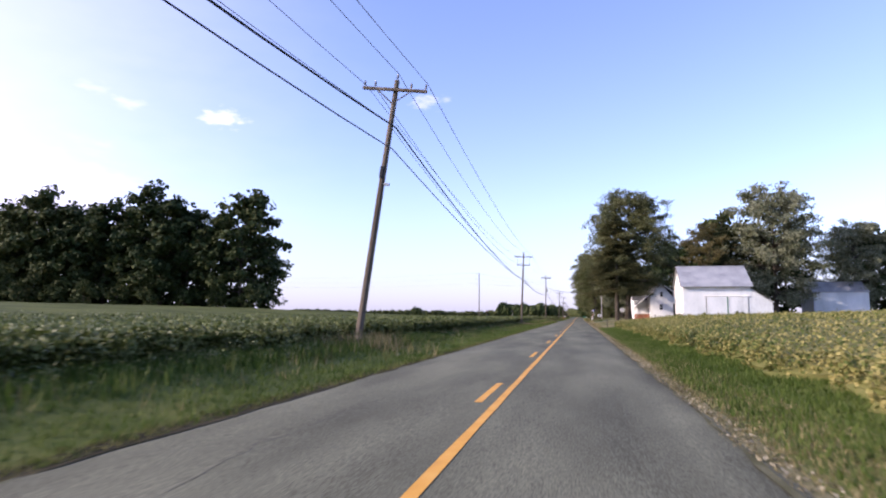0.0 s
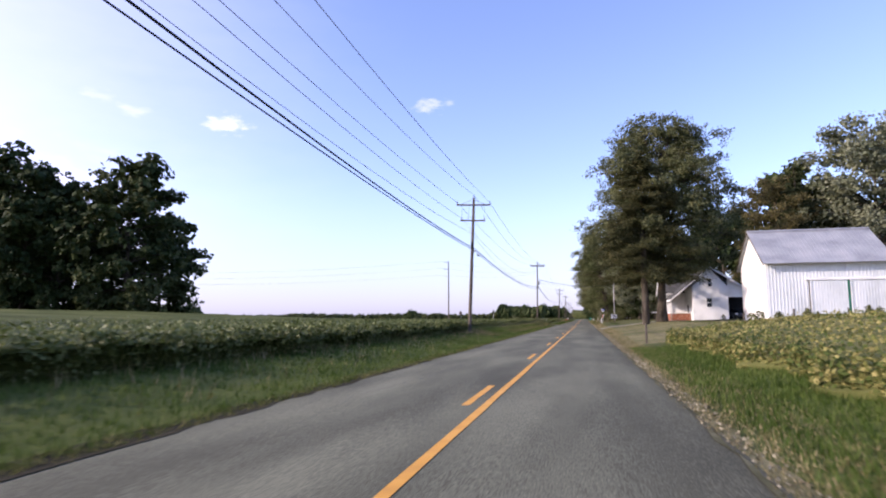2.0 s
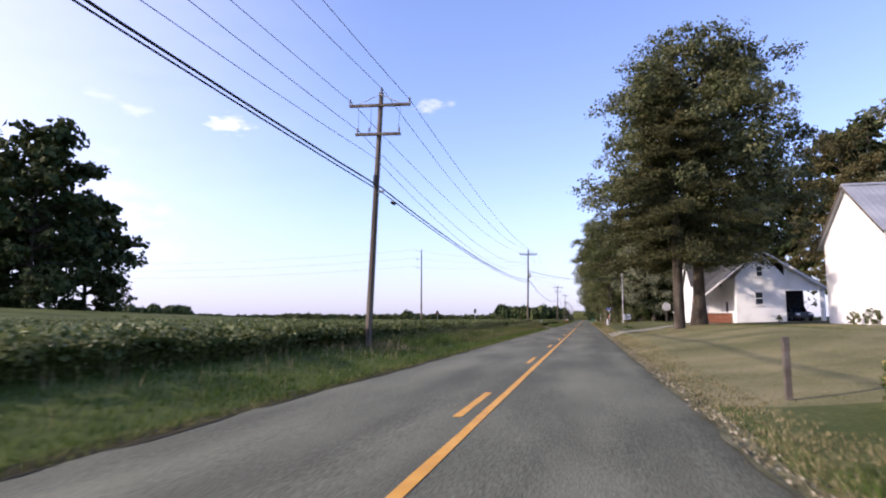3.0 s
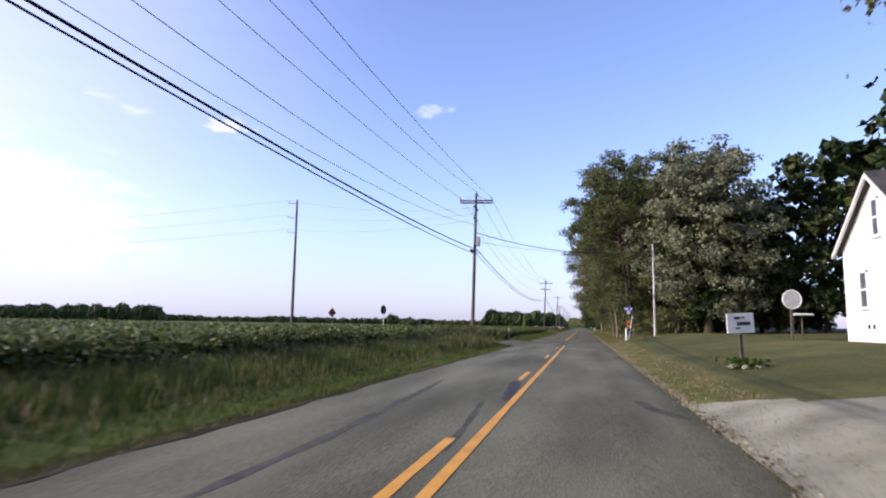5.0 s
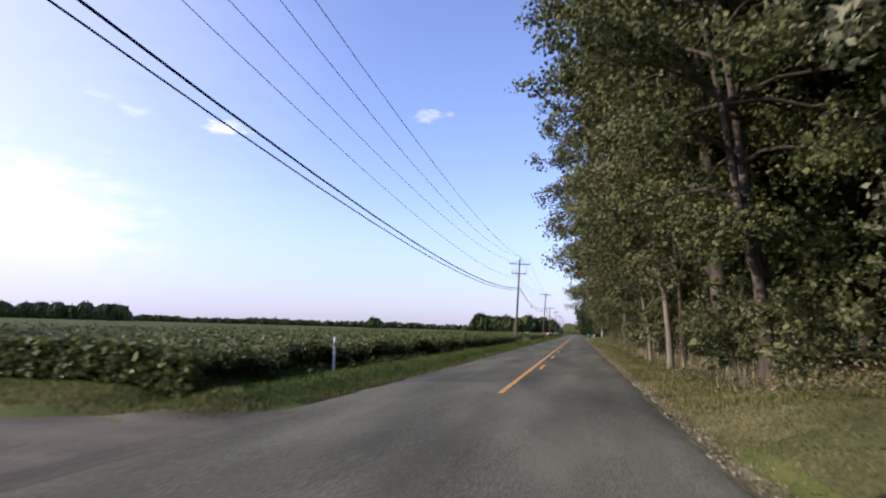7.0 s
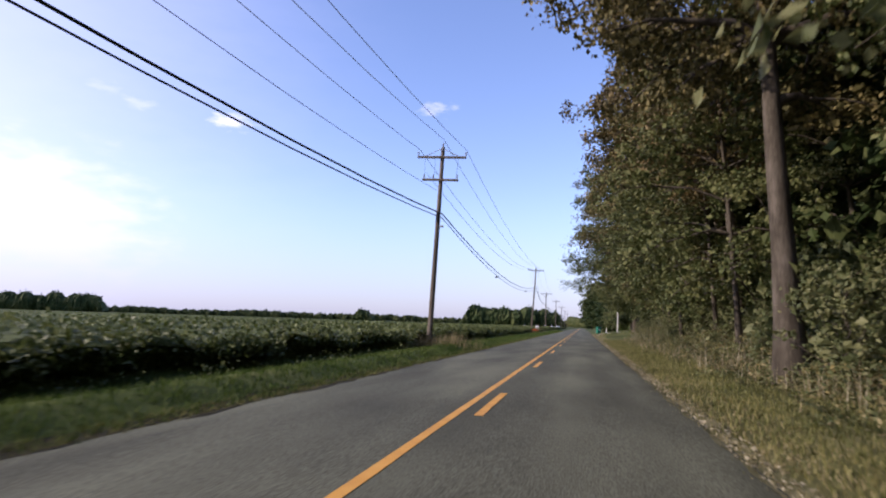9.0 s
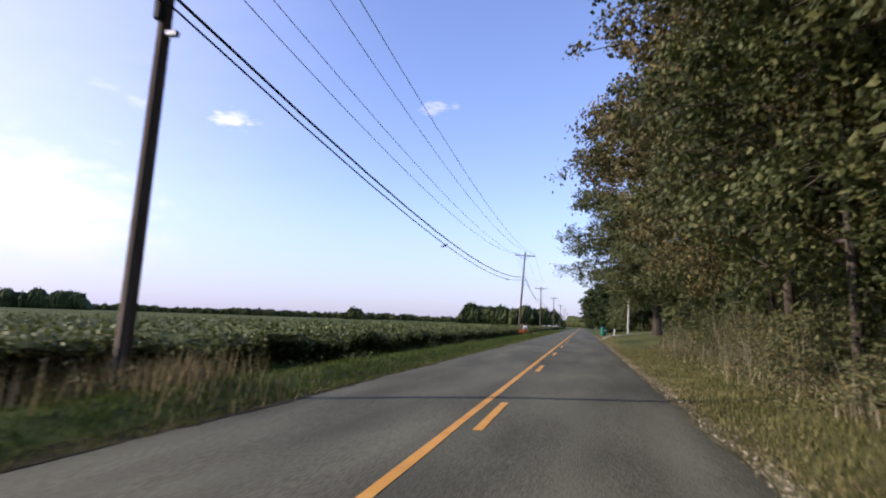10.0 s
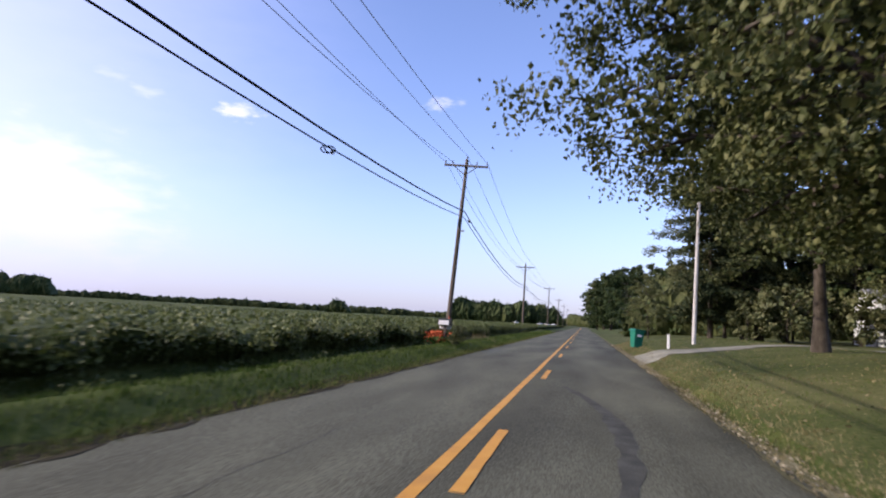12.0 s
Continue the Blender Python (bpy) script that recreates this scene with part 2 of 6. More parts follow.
def worn_asphalt(m):
    """Lane wear along the road: dark sealed edges and faint wheel paths. The whole tone darkens past the junction."""
    n, l = m.node_tree.nodes, m.node_tree.links
    p = n["Principled BSDF"]
    src = p.inputs["Base Color"].links[0].from_socket
    co = n.new("ShaderNodeTexCoord")
    sep = n.new("ShaderNodeSeparateXYZ")
    l.new(co.outputs["Object"], sep.inputs[0])
    wob = n.new("ShaderNodeTexNoise")
    wob.inputs["Scale"].default_value, wob.inputs["Detail"].default_value = .5, 4
    l.new(co.outputs["Object"], wob.inputs["Vector"])
    ax = n.new("ShaderNodeMath")
    ax.operation = "MULTIPLY_ADD"
    l.new(wob.outputs[0], ax.inputs[0])
    ax.inputs[1].default_value = .7
    l.new(sep.outputs["X"], ax.inputs[2])
    mr = n.new("ShaderNodeMapRange")
    mr.inputs["From Min"].default_value, mr.inputs["From Max"].default_value = -3.65, 4.35
    l.new(ax.outputs[0], mr.inputs["Value"])
    ramp = n.new("ShaderNodeValToRGB")
    el = ramp.color_ramp.elements
    stops = ((0, .78), (.06, .98), (.2, 1.06), (.3, .95), (.42, 1.04), (.5, .86), (.58, .97), (.68, 1.06), (.78, .94), (.86, 1.0), (.92, .62))
    while len(el) < len(stops):
        el.new(.5)
    for e, (a, v) in zip(el, stops):
        e.position, e.color = a, (v, v, v, 1)
    l.new(mr.outputs[0], ramp.inputs[0])
    my = n.new("ShaderNodeMapRange")
    my.inputs["From Min"].default_value, my.inputs["From Max"].default_value = 166, 188
    my.inputs["To Min"].default_value, my.inputs["To Max"].default_value = 1.0, .84
    l.new(sep.outputs["Y"], my.inputs["Value"])
    last = src
    for f in (ramp.outputs[0], my.outputs[0]):
        mx = n.new("ShaderNodeMix")
        mx.data_type, mx.blend_type = "RGBA", "MULTIPLY"
        mx.inputs[0].default_value = 1.0
        l.new(last, mx.inputs[6])
        l.new(f, mx.inputs[7])
        last = mx.outputs[2]
    l.new(last, p.inputs["Base Color"])


worn_asphalt(M["asphalt"])
M["deadwood"] = surf("dead_wood", [(.1, .085, .065), (.18, .155, .12), (.27, .24, .19)], 2, 0.9, 0.5, fine=25, stretch=(1, 1, .15))
M["whitewood"] = surf("bleached_pole", [(.34, .32, .29), (.5, .48, .45), (.62, .6, .57)], 2, 0.85, 0.4, fine=25, stretch=(1, 1, .1))


# ---- mesh helpers ----
def thing(name, label, category, group="", kind="", at=(0, 0, 0)):
    ob = new(name)
    ob.location = at
    return tagged(ob, label, category, group, kind)


def link(name, me, material, parent=None, label=""):
    ob = new(name, me)
    if material is not None and not me.materials:
        me.materials.append(M[material])
    if parent is not None:
        ob.parent = parent
    if label:
        tagged(ob, label)
    return ob


def part(name, bm, material, parent=None, label=""):
    me = bpy.data.meshes.new(name)
    bm.to_mesh(me)
    bm.free()
    return link(name, me, material, parent, label)


def mesh_np(name, verts, faces, smooth=False):
    """A mesh from arrays: verts n x 3, faces m x k."""
    verts, faces = np.asarray(verts, dtype=np.float32), np.asarray(faces, dtype=np.int32)
    me = bpy.data.meshes.new(name)
    k = faces.shape[1]
    me.vertices.add(len(verts))
    me.vertices.foreach_set("co", verts.ravel())
    me.loops.add(faces.size)
    me.loops.foreach_set("vertex_index", faces.ravel())
    me.polygons.add(len(faces))
    me.polygons.foreach_set("loop_start", np.arange(0, faces.size, k, dtype=np.int32))
    me.update(calc_edges=True)
    me.validate()
    me.polygons.foreach_set("use_smooth", np.full(len(faces), bool(smooth)))
    return me


def box(bm, x0, y0, z0, x1, y1, z1, bevel=0.0):
    r = bmesh.ops.create_cube(bm, size=1, matrix=Matrix.LocRotScale(((x0 + x1) / 2, (y0 + y1) / 2, (z0 + z1) / 2), None, (x1 - x0, y1 - y0, z1 - z0)))
    if bevel:
        edges = list({e for v in r["verts"] for e in v.link_edges})
        bmesh.ops.bevel(bm, geom=edges, offset=bevel, segments=1, affect="EDGES")
    return bm


def boxed(*a, **k):
    return box(bmesh.new(), *a, **k)


def rod(bm, p0, p1, r0, r1=None, n=8):
    p0, p1 = Vector(p0), Vector(p1)
    d = p1 - p0
    m = Matrix.Translation((p0 + p1) / 2) @ d.to_track_quat("Z", "Y").to_matrix().to_4x4()
    bmesh.ops.create_cone(bm, cap_ends=True, segments=n, radius1=r0, radius2=r0 if r1 is None else r1, depth=d.length, matrix=m)
    return bm


def rodded(*a, **k):
    return rod(bmesh.new(), *a, **k)


def prism(pts, axis, a, b):
    """A flat outline pushed from a to b along an axis; pts are in the two other axes, in order."""
    bm = bmesh.new()

    def put(p, v):
        q = list(p)
        q.insert(axis, v)
        return bm.verts.new(q)
    A, B = [put(p, a) for p in pts], [put(p, b) for p in pts]
    bm.faces.new(A)
    bm.faces.new(B[::-1])
    for i in range(len(pts)):
        j = (i + 1) % len(pts)
        bm.faces.new((A[j], A[i], B[i], B[j]))
    bmesh.ops.recalc_face_normals(bm, faces=bm.faces[:])
    return bm


def smooth01(v):
    v = np.clip(v, 0, 1)
    return v * v * (3 - 2 * v)


def ripple(x, y):
    return 0.5 * np.sin(x * 0.71 + 1.3 * np.sin(y * 0.23)) * np.sin(y * 0.37 + 0.9 * np.sin(x * 0.31)) + 0.3 * np.sin(x * 1.9 + y * 1.3)


def ground_z(x, y):
    """Height of the ground: a low bank on the field side, a rise on the farm side."""
    x, y = np.asarray(x, dtype=float), np.asarray(y, dtype=float)
    left = -0.065 + 0.32 * smooth01((-3.7 - x) / 3.2)
    left = np.where(y > 178, -0.065 + 0.27 * smooth01((-3.7 - x) / 1.2) - 0.33 * smooth01((-5.0 - x) / 1.0) + 0.26 * smooth01((-6.3 - x) / 1.2), left)
    right = -0.065 + 0.97 * smooth01((x - 3.6) / 10.5) + 0.03 * np.clip(x - 14, 0, 30)
    yard = smooth01((y - 296) / 10) * smooth01((352 - y) / 10)
    right = right + yard * 0.45 * smooth01((x - 3.5) / 1.6) * smooth01((16 - x) / 8)
    farm = smooth01((y - 92) / 10) * smooth01((190 - y) / 8) * (1 + 0.5 * smooth01((y - 152) / 12))
    right = right + farm * 0.28 * smooth01((x - 3.5) / 1.5) * smooth01((16 - x) / 8)
    left = left + 2.5 * smooth01((-14 - x) / 95) * smooth01((178 - y) / 24)
    side = np.where(x < 0, left, right)
    side = side + 0.035 * ripple(x, y) * smooth01((np.abs(x) - 3.8) / 2)
    mid = smooth01((3.75 - np.abs(x)) / 0.3)
    z = side * (1 - mid) - 0.078 * mid
    junction = smooth01((-3.3 - x) / 0.8) * smooth01((y - 168.5) / 3) * smooth01((182.5 - y) / 3)
    return z * (1 - junction) + 0.0 * junction - 0.06 * junction


def gz(x, y):
    return float(ground_z(x, y))


# ---- ground ----
def build_ground():
    xs = np.concatenate([[-4000, -2500, -1500, -800, -400, -260, -200, -160, -140], np.arange(-125, -40, 8.0), np.arange(-40, -12, 3.0), np.arange(-12, -3, 0.35), np.arange(-2.8, 3, 1.0),
                         np.arange(3.0, 12, 0.35), np.arange(12, 60, 3.0), [70, 100, 200, 400, 800, 1500, 2500, 4000]])
    ys = np.concatenate([[-3000, -1200, -500, -200, -120], np.arange(-70, 470, 1.5), np.arange(470, 800, 15), [900, 1100, 1500, 2200, 3200, 4500]])
    X, Y = np.meshgrid(xs, ys)
    Z = ground_z(X, Y)
    far = smooth01((np.hypot(X, Y - 150) - 300) / 2500)
    Z = Z * (1 - smooth01((np.abs(X) - 300) / 800)) + far * 2.0
    nx, ny = len(xs), len(ys)
    i = np.arange((ny - 1) * (nx - 1))
    a = (i // (nx - 1)) * nx + i % (nx - 1)
    f = np.stack([a, a + 1, a + nx + 1, a + nx], 1)
    me = mesh_np("ground", np.stack([X.ravel(), Y.ravel(), Z.ravel()], 1), f, True)
    for k in ("verge", "soil", "lawn", "drylawn", "verge_dry", "lawn_green"):
        me.materials.append(M[k])
    cx, cy = (X[:-1, :-1] + X[1:, 1:]).ravel() / 2, (Y[:-1, :-1] + Y[1:, 1:]).ravel() / 2
    idx = np.zeros(len(f), dtype=np.int32)
    idx[(cx < -9) | (cx > 120) | (cy > 420) | (cy < -40)] = 1
    idx[(cx > 4.2) & (cx < 120) & (((cy > 76) & (cy < 181)) | ((cy > 268) & (cy < 420)))] = 2
    idx[(cx > 3) & (cx < 120) & (cy > 84) & (cy < 128)] = 3
    idx[(cx > 4.2) & (cx < 120) & (cy > 128) & (cy < 181)] = 5
    idx[(cx > 3) & (cx < 120) & (cy > 181) & (cy < 268)] = 4
    me.polygons.foreach_set("material_index", idx)
    return tagged(link("ground", me, None), "flat farmland of mown verge, lawn and bare field soil", "ground", kind="structure")


build_ground()


def strip(name, cx, w, y0, y1, z, material, parent=None, label="", rag=0.0, step=1.0, crown=0.0, cols=2, seed=0):
    """A strip of surface along the road, with ragged sides."""
    rng = np.random.RandomState(seed)
    n = max(2, int((y1 - y0) / step) + 1)
    ys = np.linspace(y0, y1, n)
    us = np.linspace(-1, 1, cols)
    off = np.zeros((n, cols))
    if rag:
        off[:, 0] = rng.uniform(-rag, rag, n)
        off[:, -1] = rng.uniform(-rag, rag, n)
    X = cx + us[None, :] * w / 2 + off
    Y = np.repeat(ys[:, None], cols, 1)
    Z = z - crown * np.abs(X)
    i = np.arange((n - 1) * (cols - 1))
    a = (i // (cols - 1)) * cols + i % (cols - 1)
    f = np.stack([a, a + 1, a + cols + 1, a + cols], 1)
    v = np.stack([X.ravel(), Y.ravel(), Z.ravel()], 1)
    return link(name, mesh_np(name, v, f), material, parent, label)


ROAD_L, ROAD_R = -3.55, 3.4


def build_road():
    rng = np.random.RandomState(3)
    ys = np.concatenate([np.arange(-60, 440, 0.5), np.arange(440, 1600, 20.0)])
    n = len(ys)
    rag = np.cumsum(rng.normal(0, .03, (n, 2)), 0)
    rag = rag - np.stack([np.convolve(rag[:, k], np.ones(41) / 41, "same") for k in (0, 1)], 1) + rng.normal(0, .012, (n, 2))
    rag = np.clip(rag * .5, -.07, .07)
    prof = [(ROAD_L - .03, -.14), (ROAD_L, -.055), (-1.8, -.02), (0, 0), (1.8, -.02), (ROAD_R, -.05), (ROAD_R + .03, -.13)]
    V = np.zeros((n, 7, 3))
    for k, (x, z) in enumerate(prof):
        V[:, k, 0] = x + (rag[:, 0] if k < 2 else rag[:, 1] if k > 4 else 0)
        V[:, k, 1], V[:, k, 2] = ys, z
    i = np.arange((n - 1) * 6)
    a = (i // 6) * 7 + i % 6
    road = link("road", mesh_np("road", V.reshape(-1, 3), np.stack([a, a + 1, a + 8, a + 7], 1)), "asphalt")
    tagged(road, "two-lane country road of worn grey asphalt", "road", kind="structure")
    strip("centre_line", 0.17, 0.13, -60, 169.3, 0.004, "yellow", road, "solid yellow centre line", rag=.008, step=2)
    strip("centre_line", -0.17, 0.13, 186.5, 1200, 0.004, "yellow", road, "solid yellow centre line", rag=.008, step=2)
    idx = np.arange(-5, 14)
    near = np.interp(idx, [-5, 0, 5, 9, 13], [-46, 12.6, 71.0, 115.2, 162.5])
    for y in near:
        strip("dash", -0.17, 0.13, y, min(y + 3.0, 164.6), 0.004, "yellow", road, rag=.01, step=.5)
    for k in range(40):
        y = 196.8 + 11.07 * k
        strip("dash", 0.17, 0.13, y, y + 3.1, 0.004, "yellow", road, rag=.01, step=.5)
    return road


road = build_road()

# ---- trees ----
def tube(pts, radii, n=7):
    """Verts and quads of a bent tapered tube."""
    pts, V, F = [Vector(p) for p in pts], [], []
    for i, p in enumerate(pts):
        d = (pts[min(i + 1, len(pts) - 1)] - pts[max(i - 1, 0)]).normalized()
        u = d.cross(Vector((0.3, 1, 0.2))).normalized()
        w = d.cross(u)
        for k in range(n):
            a = 2 * math.pi * k / n
            V.append(p + (u * math.cos(a) + w * math.sin(a)) * radii[i])
    for i in range(len(pts) - 1):
        for k in range(n):
            F.append((i * n + k, i * n + (k + 1) % n, (i + 1) * n + (k + 1) % n, (i + 1) * n + k))
    return V, F


def leaf_cards(rng, centres, size, droop=0.0, aspect=0.62, facing=None, loose=0.75):
    """Folded leaf shapes, two triangles each, at the centres, turned loosely to the facing directions."""
    n = len(centres)
    d = rng.normal(0, 1, (n, 3))
    d[:, 2] = d[:, 2] * 0.6 - droop
    face = rng.normal(0, 1, (n, 3))
    if facing is not None:
        face = facing + loose * face
        d = np.cross(face, d)
    d /= np.linalg.norm(d, axis=1)[:, None] + 1e-9
    u = np.cross(d, face)
    u /= np.linalg.norm(u, axis=1)[:, None] + 1e-9
    nn = np.cross(d, u)
    s = (size * rng.uniform(0.6, 1.35, n))[:, None]
    a, b = centres - d * s * 0.5, centres + d * s * 0.5
    m = centres + nn * s * 0.12
    v = np.stack([a, m + u * s * aspect * 0.5, b, m - u * s * aspect * 0.5], 1).reshape(-1, 3)
    i = np.arange(n)[:, None] * 4
    f = np.concatenate([i + np.array([[0, 1, 2]]), i + np.array([[0, 2, 3]])], 1).reshape(-1, 3)
    return v, f


def tree_meshes(seed, height, radius, base, leaves, leaf, lobes=40, trunk=0.3, clump=1.0, low=0.0, near=False):
    """Trunk with limbs, and a crown of rounded leaf clumps packed under a domed outline.
    base: height of the lowest foliage; low: how far the widest part lies below the middle."""
    rng = np.random.RandomState(seed)
    V, F = [], []

    def add(pts, radii, n=7):
        v, f = tube(pts, radii, n)
        o = len(V)
        V.extend(v)
        F.extend([tuple(i + o for i in q) for q in f])
    lean = rng.normal(0, 0.03, 2)
    stem = [Vector((lean[0] * z * z / height + rng.normal(0, .06), lean[1] * z * z / height + rng.normal(0, .06), z)) for z in np.linspace(-0.3, height * 0.78, 9)]
    rad = [trunk * (1.45 if i == 0 else 1.0) * (1 - 0.11 * i) for i in range(9)]
    add(stem, rad, 9)
    c, cr = [], []
    for k in range(lobes):
        a = 2 * math.pi * (k * 0.618 + rng.uniform(-.07, .07))
        h = (k + 0.5) / lobes
        q = min(1.0, max(-1.0, 2 * h - 1))
        q = (q + low) / (1 + low if q + low > 0 else 1 - low)
        e = max(0.03, 1 - abs(q) ** 2.5) ** 0.5
        r0 = radius * clump * rng.uniform(0.2, 0.36) * (0.75 + 0.25 * e)
        z = base + r0 * .5 + (height - base - r0 * 1.35) * h
        r = max(0.0, radius * e * rng.uniform(0.8, 1.04) - r0 * 0.8)
        if k % 4 == 3:
            r *= rng.uniform(.2, .6)
        tip = Vector((math.cos(a) * r, math.sin(a) * r, z))
        s = stem[min(8, max(1, int(8 * max(0.12, (z - height * 0.18) / (height * 0.8)))))]
        bend = s.lerp(tip, 0.5) + Vector((rng.normal(0, .25), rng.normal(0, .25), height * 0.02))
        if k % 4 != 3:
            add([s, bend, tip], [trunk * 0.34, trunk * 0.18, 0.02], 5)
        c.append(list(tip + Vector((stem[-1].x, stem[-1].y, 0)) * h * .5))
        cr.append(r0)
    c, cr = np.array(c), np.array(cr)
    w = cr ** 2 * (0.4 + 1.6 * (1 - smooth01((c[:, 2] - 6) / 6)) if near else 1)
    pick = rng.choice(lobes, leaves, p=w / w.sum())
    out = c - np.array([0, 0, base + (height - base) * .4])
    out /= np.linalg.norm(out, axis=1)[:, None] + 1e-9
    d = rng.normal(0, 1, (leaves, 3)) + out[pick] * 0.55 + np.array([0, 0, .12])
    d /= np.linalg.norm(d, axis=1)[:, None]
    reach = np.where(rng.uniform(0, 1, leaves) < .14, rng.uniform(1.0, 1.32, leaves), rng.uniform(.62, 1.04, leaves))
    pts = c[pick] + d * (reach * cr[pick])[:, None] * np.array([1, 1, .82])
    pts += rng.normal(0, .05, pts.shape) * radius * .3
    pts[:, 2] = np.maximum(pts[:, 2], base * 0.75 + rng.uniform(0, .5, leaves))
    size = leaf * (0.8 + 0.85 * smooth01((pts[:, 2] - 6) / 7)) if near else leaf
    v, f = leaf_cards(rng, pts, size, droop=0.25, facing=d)
    m = leaves // (2 if near else 5)
    pick = rng.choice(lobes, m, p=w / w.sum())
    fill = c[pick] + rng.normal(0, .34, (m, 3)) * cr[pick][:, None]
    fill[:, 2] = np.maximum(fill[:, 2], base * 0.9)
    v2, f2 = leaf_cards(rng, fill, (leaf * (1.1 + 1.5 * smooth01((fill[:, 2] - 6) / 7)) if near else leaf * 2.1), droop=0.1, aspect=0.85)
    v, f = np.concatenate([v, v2]), np.concatenate([f, f2 + len(v)])
    wood = mesh_np("trunk", [tuple(q) for q in V], F, True)
    return wood, mesh_np("crown", v, f)


def conifer_meshes(seed, height, radius, base, leaves, leaf, trunk=0.22):
    rng = np.random.RandomState(seed)
    V, F = [], []

    def add(pts, radii, n=6):
        v, f = tube(pts, radii, n)
        o = len(V)
        V.extend(v)
        F.extend([tuple(i + o for i in q) for q in f])
    add([(0, 0, -.3), (0, 0, height * .5), (0, 0, height)], [trunk * 1.2, trunk * .7, .03], 8)
    P = []
    whorls = int(height * 1.5)
    for k in range(whorls):
        h = (k + .5) / whorls
        z = base + (height - base) * h
        r = radius * (1 - h) ** 0.62 * rng.uniform(.75, 1.08) + 0.15
        for j in range(5):
            a = rng.uniform(0, 6.28)
            rr = r * rng.uniform(.6, 1.1)
            tip = np.array([math.cos(a) * rr, math.sin(a) * rr, z - rr * .22])
            add([(0, 0, z), tuple(tip * .55 + np.array([0, 0, z * .45 + .05])), tuple(tip)], [.05, .035, .012], 4)
            n = max(4, int(leaves / (whorls * 5) * (rr / radius) * 2))
            t = rng.uniform(.25, 1.05, n)
            q = np.array([0, 0, z]) * (1 - t[:, None]) + tip * t[:, None]
            q += rng.normal(0, 1, (n, 3)) * np.array([.28, .28, .13]) * (0.4 + rr * .22)
            P.append(q)
    P = np.concatenate(P)
    v, f = leaf_cards(rng, P, leaf, droop=0.35, aspect=0.4)
    return mesh_np("trunk", [tuple(q) for q in V], F, True), mesh_np("crown", v, f)


def broadleaf(seed, height, radius, base, limbs, leaves, leaf, trunk=0.3, shift=(0, 0), low=.2, clump=.16, fork=0, per=6, bare=.2, skirt=1.0, tight=.18):
    """A tree grown branch by branch: trunk, limbs reaching a domed outline, side branches, and sprays of leaves at their ends.
    base: height of the lowest foliage; shift: how far the crown leans over; low: how far its widest part lies below the middle;
    skirt: above one, more of the limbs hang low; tight: how closely the leaves crowd round each spray."""
    rng = np.random.RandomState(seed)
    V, F = [], []

    def add(pts, radii, n=5):
        v, f = tube(pts, radii, n)
        o = len(V)
        V.extend(v)
        F.extend([tuple(i + o for i in q) for q in f])
    sx, sy = shift
    zs = np.linspace(-.3, height * .86, 11)
    wob = np.cumsum(rng.normal(0, .018 * height * .12, (11, 2)), 0)
    stem = [Vector((sx * min(1, max(z, 0) / height * 1.6) ** 1.5 + wob[i, 0], sy * min(1, max(z, 0) / height * 1.6) ** 1.5 + wob[i, 1], z)) for i, z in enumerate(zs)]
    add(stem, [trunk * (1.5 if i == 0 else 1.08 if i == 1 else 1.0) * (1 - .088 * i) for i in range(11)], 10)
    stems = [stem]
    for k in range(fork):
        a = rng.uniform(0, 6.28)
        d = Vector((math.cos(a), math.sin(a), 0)) * radius * .32
        s2 = [stem[2].lerp(stem[i], min(1, (i - 2) / 3)) + d * ((i - 2) / 8) ** .8 for i in range(2, 11)]
        add(s2, [trunk * .72 * (1 - .1 * i) for i in range(9)], 8)
        stems.append(s2)
    C, R = [], []
    for k in range(limbs):
        h = ((k + .5) / limbs) ** skirt
        q = 2 * h - 1 + low
        q = q / (1 + low if q > 0 else 1 - low)
        e = max(.1, 1 - abs(q) ** 2.2) ** .5
        a = 2.39996 * k + rng.uniform(-.4, .4)
        rr = radius * e * rng.uniform(.74, 1.03)
        zt = base + (height - base) * (h * .95 + .02) + rng.uniform(-.03, .03) * height
        lean = min(1, zt / height * 2)
        tip = Vector((sx * lean + math.cos(a) * rr, sy * lean + math.sin(a) * rr, zt))
        st = stems[rng.randint(len(stems))]
        za = height * (bare + (.78 - bare) * h ** .9)
        s = min(st, key=lambda p: abs(p.z - min(za, zt + 1.5)))
        mid = s.lerp(tip, .5) + Vector((rng.normal(0, .3), rng.normal(0, .3), rr * .12))
        thick = trunk * (.5 - .28 * h)
        path = [s, s.lerp(mid, .5) + Vector((0, 0, rr * .05)), mid, mid.lerp(tip, .5) + Vector((0, 0, rr * .05)), tip]
        add(path, [thick, thick * .75, thick * .55, thick * .33, .015], 6)
        for j in range(per):
            u = 1.0 if j == 0 else rng.uniform(.3, .98)
            w = u * 4
            p = path[int(min(w, 3.999))].lerp(path[int(min(w, 3.999)) + 1], w - int(min(w, 3.999)))
            reach = radius * rng.uniform(.1, .26) * (1.25 - .6 * u) if j else 0
            b = a + rng.choice([-1, 1]) * rng.uniform(.5, 1.6)
            c = p + Vector((math.cos(b) * reach, math.sin(b) * reach, rng.uniform(-.35, .45) * reach))
            if j:
                add([p, p.lerp(c, .55) + Vector((0, 0, .08)), c], [thick * .22 + .01, thick * .14 + .008, .008], 4)
            C.append(list(c))
            R.append(radius * clump * rng.uniform(.7, 1.25))
    C, R = np.array(C), np.array(R)
    ns = 11
    n = len(C)
    out = C - np.array([sx * .6, sy * .6, base + (height - base) * .35])
    out /= np.linalg.norm(out, axis=1)[:, None] + 1e-9
